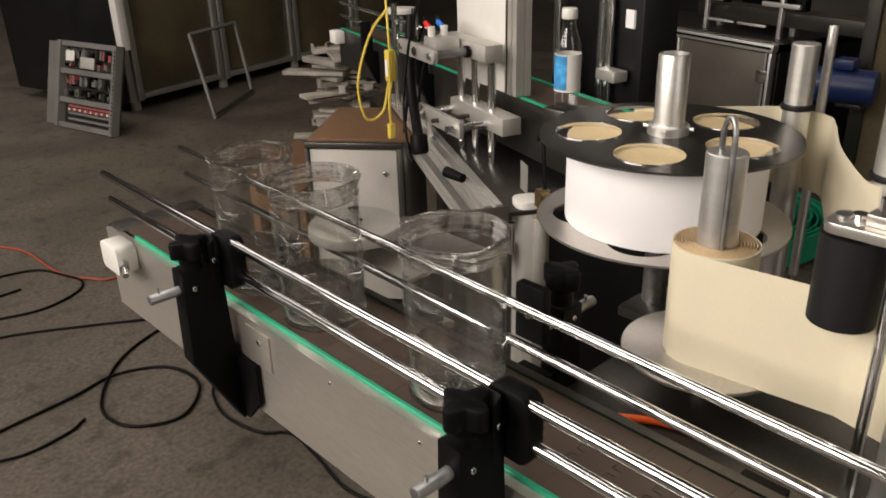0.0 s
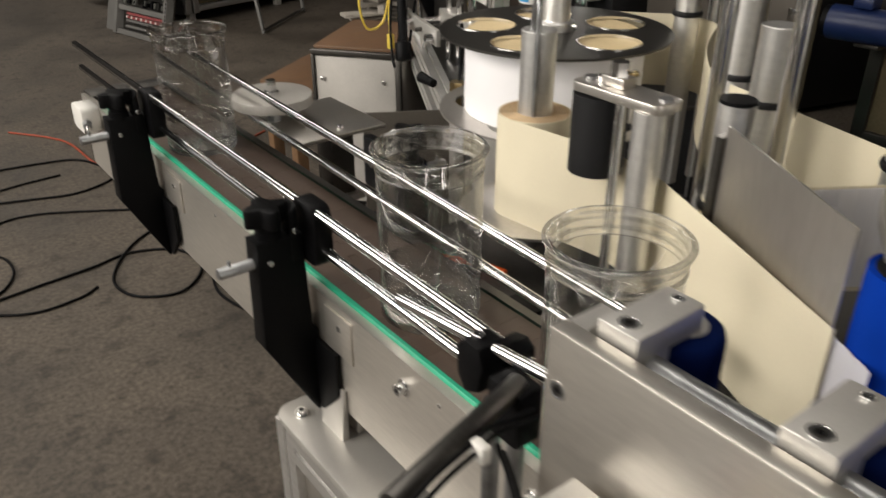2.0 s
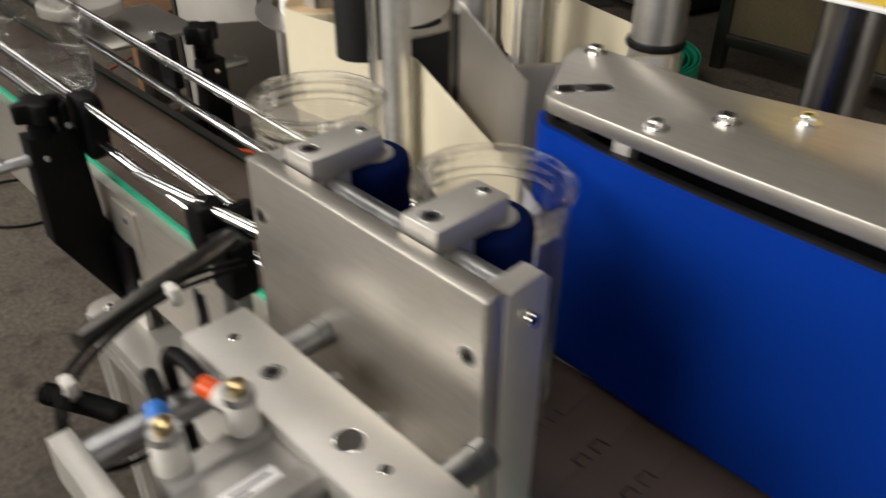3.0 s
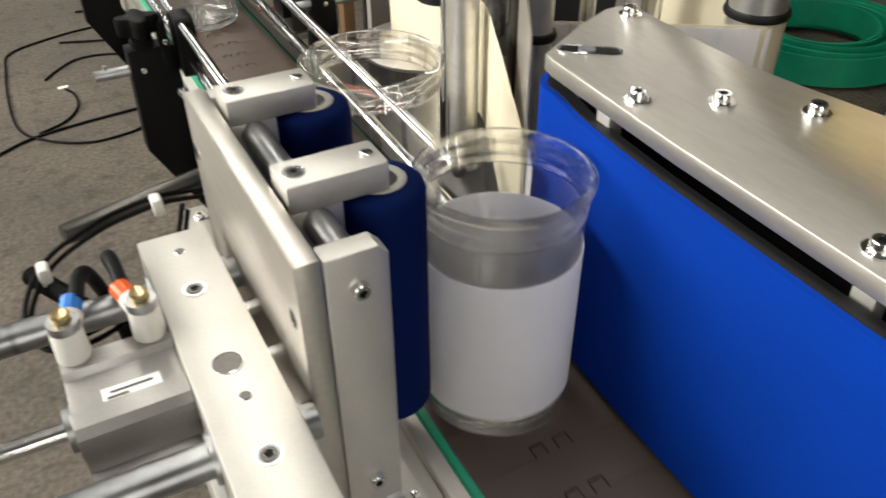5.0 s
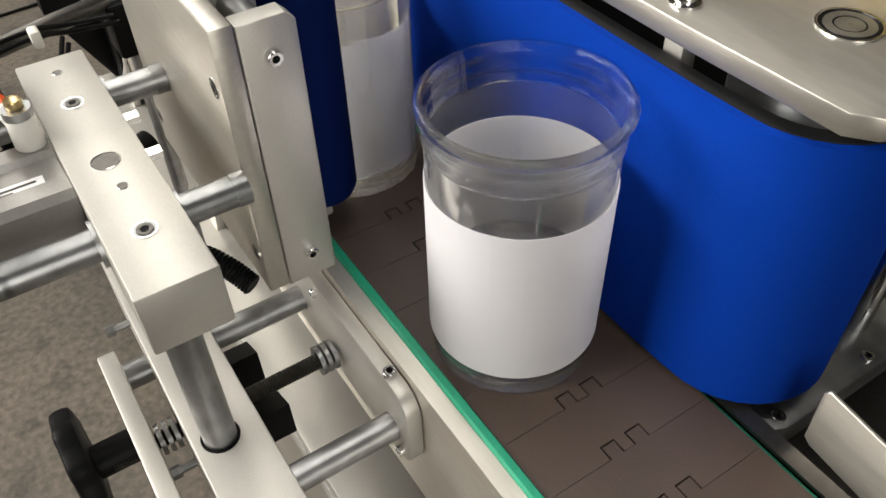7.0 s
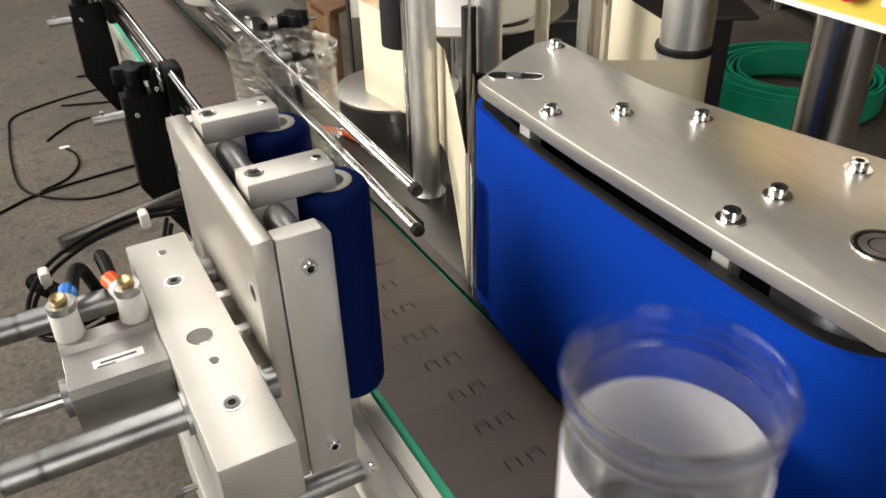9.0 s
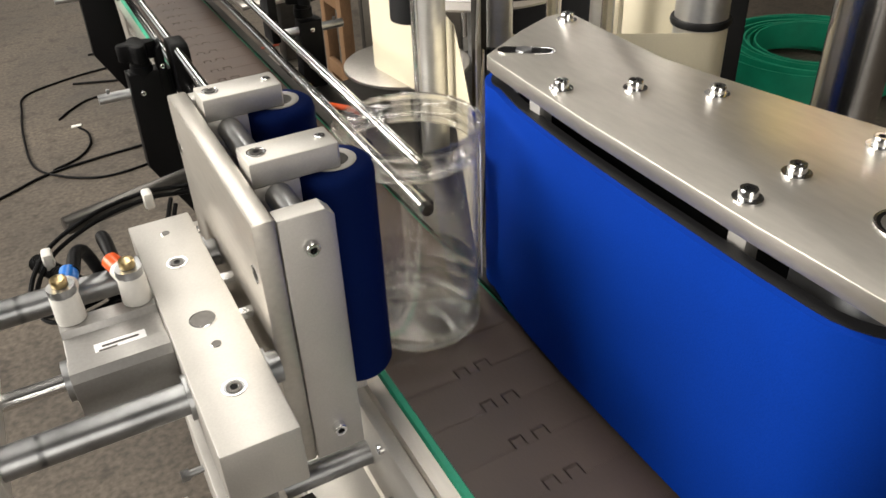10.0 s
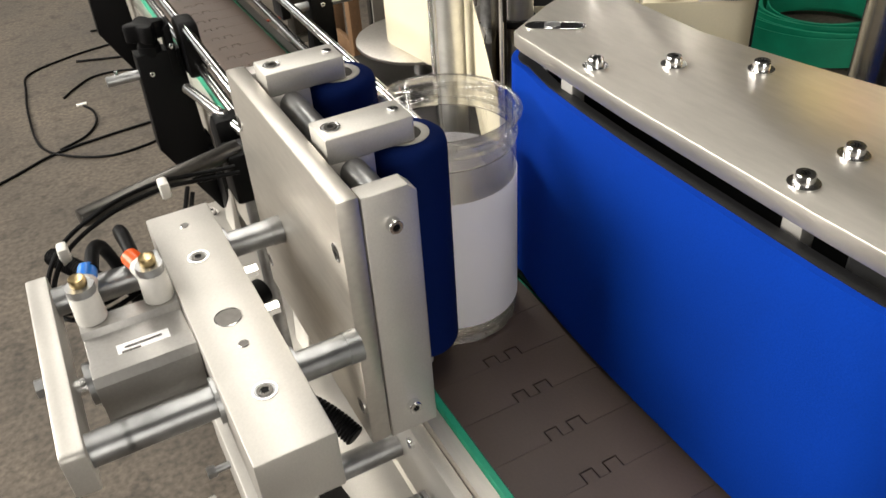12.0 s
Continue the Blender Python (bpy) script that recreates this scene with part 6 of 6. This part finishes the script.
def back_cabinet():
    t = thing("steel_machine", "low stainless machine cabinet in profile frame with dark tower", "machine", (3.85, 2.55, 0))
    m = Matrix.Translation((3.85, 2.55, 0)) @ Matrix.Rotation(radians(-104), 4, "Z")

    def put(name, x0, x1, y0, y1, z0, z1, mat, label="", parent=None):
        bm = boxed(x0, x1, y0, y1, z0, z1, bevel=0.003)
        bmesh.ops.transform(bm, matrix=m, verts=bm.verts)
        return part(name, bm, mat, parent or t, label)
    for x in (0.0, 0.55, 1.10):
        put("upright", x, x + 0.035, 0, 0.035, 0.0, 0.562, BRUSHED)
        put("groove", x + 0.013, x + 0.022, -0.001, 0.002, 0.0, 0.562, BLACK)
    put("top_rail", 0, 1.14, -0.002, 0.037, 0.564, 0.60, BRUSHED)
    put("rail_groove", 0.01, 1.13, -0.004, -0.0015, 0.578, 0.588, BLACK)
    for x in (0.0, 0.55):
        door = put("door", x + 0.038, x + 0.545, 0.01, 0.018, 0.05, 0.558, DOOR, "dull stainless door")
        for z in (0.12, 0.43):
            put("hinge", x + 0.520, x + 0.575, -0.006, -0.0015, z, z + 0.055, CHROME, "", door)
    put("body", 0.0, 1.14, 0.05, 0.9, 0.03, 0.56, DARK_MACHINE)
    put("deck", -0.02, 1.16, 0.038, 0.92, 0.5985, 0.606, DARK_STEEL, "dark deck plate")
    put("tower", 0.0, 0.55, 0.45, 0.9, 0.606, 1.7, DARK_MACHINE, "dark tower")
    put("belt", 0.55, 1.75, 0.16, 0.29, 0.70, 0.715, SLAT, "brown belt")
    put("belt_side", 0.55, 1.75, 0.14, 0.158, 0.655, 0.72, DARK_STEEL)
    for x in (0.62, 1.05):
        put("stand", x, x + 0.03, 0.20, 0.23, 0.606, 0.70, BRUSHED)
        put("arm_post", x + 0.02, x + 0.04, 0.09, 0.11, 0.606, 0.80, BRUSHED)
        put("arm", x - 0.06, x + 0.14, 0.07, 0.088, 0.745, 0.765, ANODISED)
        put("arm_block", x + 0.10, x + 0.15, 0.09, 0.13, 0.735, 0.785, BLACK)
    for x in (0.70, 0.88):
        put("cross_bar", x, x + 0.16, 0.05, 0.062, 0.655, 0.667, BRUSHED)


back_cabinet()


def blue_motor():
    t = thing("blue_drive", "navy blue drive motor mounted on the guard frame", "motor", (3.2, 0.97, 0.56))
    part("body", rod((3.13, 1.08, 0.565), (3.17, 0.86, 0.565), 0.062, 28, bevel=0.006), NAVY, t)
    part("fan_cover", rod((3.126, 1.100, 0.565), (3.13, 1.081, 0.565), 0.056, 28), BLACK, t)
    part("terminal_box", boxed(3.11, 3.18, 0.93, 1.00, 0.628, 0.665, bevel=0.005), NAVY, t)
    part("bracket", boxed(3.16, 3.281, 0.90, 0.99, 0.485, 0.500, bevel=0.002), DARK_STEEL, t)


blue_motor()


def rear_frame():
    """Dark framed guard behind the coil."""
    t = thing("guard_frame", "dark framed machine guard with smoked pane", "guard", (3.3, 0.3, 0))
    part("pane", boxed(3.30, 3.31, -0.9, 0.93, 0.15, 1.6), TINTED, t)
    for y in (-0.95, 0.93):
        part("upright", boxed(3.28, 3.33, y, y + 0.05, 0, 1.65, bevel=0.003), DARK_STEEL, t)
    part("rail", boxed(3.28, 3.33, -0.90, 0.93, 0.10, 0.149, bevel=0.003), DARK_STEEL, t)
    part("rail", boxed(3.28, 3.33, -0.90, 0.93, 1.601, 1.65, bevel=0.003), DARK_STEEL, t)


rear_frame()


# ---------------------------------------------------------------- what moves
TRAVEL = [(0.0, 0.0), (2.75, 0.6215), (2.85, 0.634), (2.95, 0.638), (4.70, 0.638), (4.80, 0.647), (5.55, 0.814), (5.70, 0.838), (5.80, 0.842), (7.55, 0.842), (7.65, 0.851), (10.05, 1.386), (10.20, 1.4095), (10.30, 1.4125), (12.0, 1.4125)]
JAR_ROWS = [
    [(0.0, 0.321), (1.0, 0.093), (2.0, -0.131), (2.5, -0.244), (2.7, -0.285), (2.8, -0.2945), (2.9, PRESS_Y), (3.1, PRESS_Y), (4.70, PRESS_Y), (4.80, -0.302), (5.0, -0.339), (5.5, -0.444), (5.65, -0.478), (5.75, -0.491), (5.85, -0.494), (7.55, -0.494), (7.65, -0.501), (7.8, -0.529), (9.3, -0.869), (10.05, -1.034), (10.2, -1.058), (10.3, -1.062), (12.0, -1.062)],
    [(0.0, 0.541), (1.0, 0.316), (2.0, 0.086), (2.5, -0.027), (2.75, -0.084), (2.85, -0.104), (2.95, -0.111), (4.70, -0.116), (4.80, -0.123), (5.0, -0.161), (5.5, -0.268), (5.62, -0.291), (5.70, PRESS_Y), (5.85, PRESS_Y), (7.55, PRESS_Y), (7.65, -0.302), (7.8, -0.326), (9.3, -0.626), (9.5, -0.67), (10.05, -0.791), (10.2, -0.816), (10.3, -0.819), (12.0, -0.819)],
    [(0.0, 0.671), (1.0, 0.674), (1.5, 0.664), (2.0, 0.636), (2.5, 0.566), (2.75, 0.501), (2.85, 0.481), (2.95, 0.474), (4.70, 0.468), (4.80, 0.458), (5.5, 0.306), (5.70, 0.264), (5.80, 0.259), (7.55, 0.259), (7.65, 0.25), (9.3, -0.112), (9.5, -0.161), (9.95, -0.266), (10.08, -0.2925), (10.16, PRESS_Y), (10.4, PRESS_Y), (12.0, PRESS_Y)],
]
# while the press holds a jar it stands nearer to the wrap belt
HELD = [(3.1, 4.70), (5.85, 7.55), (10.4, 12.0)]
# start and end of each label's wrapping
WRAPS = [(3.35, 4.25), (6.55, 7.40), (11.03, 11.88)]
PRESSED = [(0.0, 0.0), (2.62, 0.0), (3.00, 0.0235), (3.12, 0.0290), (4.70, 0.0290), (4.85, 0.006), (4.93, 0.0), (5.62, 0.0), (5.85, 0.0290), (7.58, 0.0290), (7.75, 0.004), (7.82, 0.0), (10.18, 0.0), (10.40, 0.0290), (12.0, 0.0290)]


def on_belt(s):
    """The pose, in the belt's space, of a slat that has gone s along the loop from the far end."""
    y0 = 0.953
    if s > TOP_RUN:
        a, y1 = (s - TOP_RUN) / ROLL_R, y0 - TOP_RUN
        if a < math.pi:
            return pose(0, y1 - ROLL_R * math.sin(a), -ROLL_R + ROLL_R * math.cos(a), math.degrees(a), 0, 0)
        return pose(0, y1 + (s - TOP_RUN - math.pi * ROLL_R), -2 * ROLL_R, 180, 0, 0)
    if s >= 0:
        return pose(0, y0 - s, 0)
    turn = s / ROLL_R
    if turn > -math.pi:
        a = -turn
        return pose(0, y0 + ROLL_R * math.sin(a), -ROLL_R + ROLL_R * math.cos(a), -math.degrees(a), 0, 0)
    return pose(0, y0 + (s + math.pi * ROLL_R), -2 * ROLL_R, -180, 0, 0)


def jar_x(n, t):
    return PRESS_X if HELD[n][0] <= t <= HELD[n][1] else JAR_X


def travel(t):
    for (t0, a), (t1, b) in zip(TRAVEL, TRAVEL[1:]):
        if t <= t1:
            return a + (b - a) * (t - t0) / (t1 - t0)
    return TRAVEL[-1][1]


def upstream(a):
    """The place and turn, round the press position, of label paper a metres before the jar."""
    pts = [(PRESS_X + LABEL_R, PRESS_Y)] + FEED
    for (x0, y0), (x1, y1) in zip(pts, pts[1:]):
        n = math.hypot(x1 - x0, y1 - y0)
        if a <= n or (x1, y1) == pts[-1]:
            dx, dy = (x1 - x0) / n, (y1 - y0) / n
            x, y = x0 + dx * a + 0.0020 * dy, y0 + dy * a - 0.0020 * dx
            return x - PRESS_X, y - PRESS_Y, math.degrees(math.atan2(-dx, dy))
        a -= n


def strip_pose(a):
    if a > 0:
        th = -a / LABEL_R
        return pose(LABEL_R * math.cos(th), LABEL_R * math.sin(th), 0, 0, 0, math.degrees(th))
    x, y, turn = upstream(-a)
    return pose(x, y, 0, 0, 0, turn)


def motions():
    walk(PRESS_HEAD, [(t, pose(0.44 + dx, -0.30, 0.80)) for t, dx in PRESSED])
    for n, (jar_ob, rows) in enumerate(zip(JARS, JAR_ROWS)):
        walk(jar_ob, [(t, pose(jar_x(n, t), y, BELT_Z)) for t, y in rows])
    length = STEP * STRIPS
    for n, ((label_ob, strips), rows, (t0, t1)) in enumerate(zip(LABELS, JAR_ROWS, WRAPS)):
        stay = [(t, y) for t, y in rows if t > t1 and (y < PRESS_Y - 0.001 or t in (4.70, 7.55, 12.0))]
        walk(label_ob, [(0.0, pose(PRESS_X, PRESS_Y, BELT_Z + 0.018))] + [(t, pose(jar_x(n, t), y, BELT_Z + 0.018)) for t, y in stay])

        def reach(t):
            """How far the label's front edge has gone past the jar at a time."""
            r = -0.004 - n * (length + 0.003)
            for k, (a, b) in enumerate(WRAPS):
                if k > n:
                    break
                gain = (length + 0.003) if k < n else length * 1.80
                r += gain * min(max((t - a) / (b - a), 0), 1)
            return r
        times = {0.0, 12.0}
        for k, (a, b) in enumerate(WRAPS[:n + 1]):
            times |= {round(a + (b - a) * i / 12, 4) for i in range(13)}
        for k, s in enumerate(strips):
            walk(s, [(t, strip_pose(reach(t) - (k + 0.5) * STEP)) for t in sorted(times)])
    times = sorted({t for t, d in TRAVEL} | {i / 10 for i in range(121)})
    for slat, s0 in SLATS:
        walk(slat, [(t, on_belt(s0 + travel(t))) for t in times])


motions()
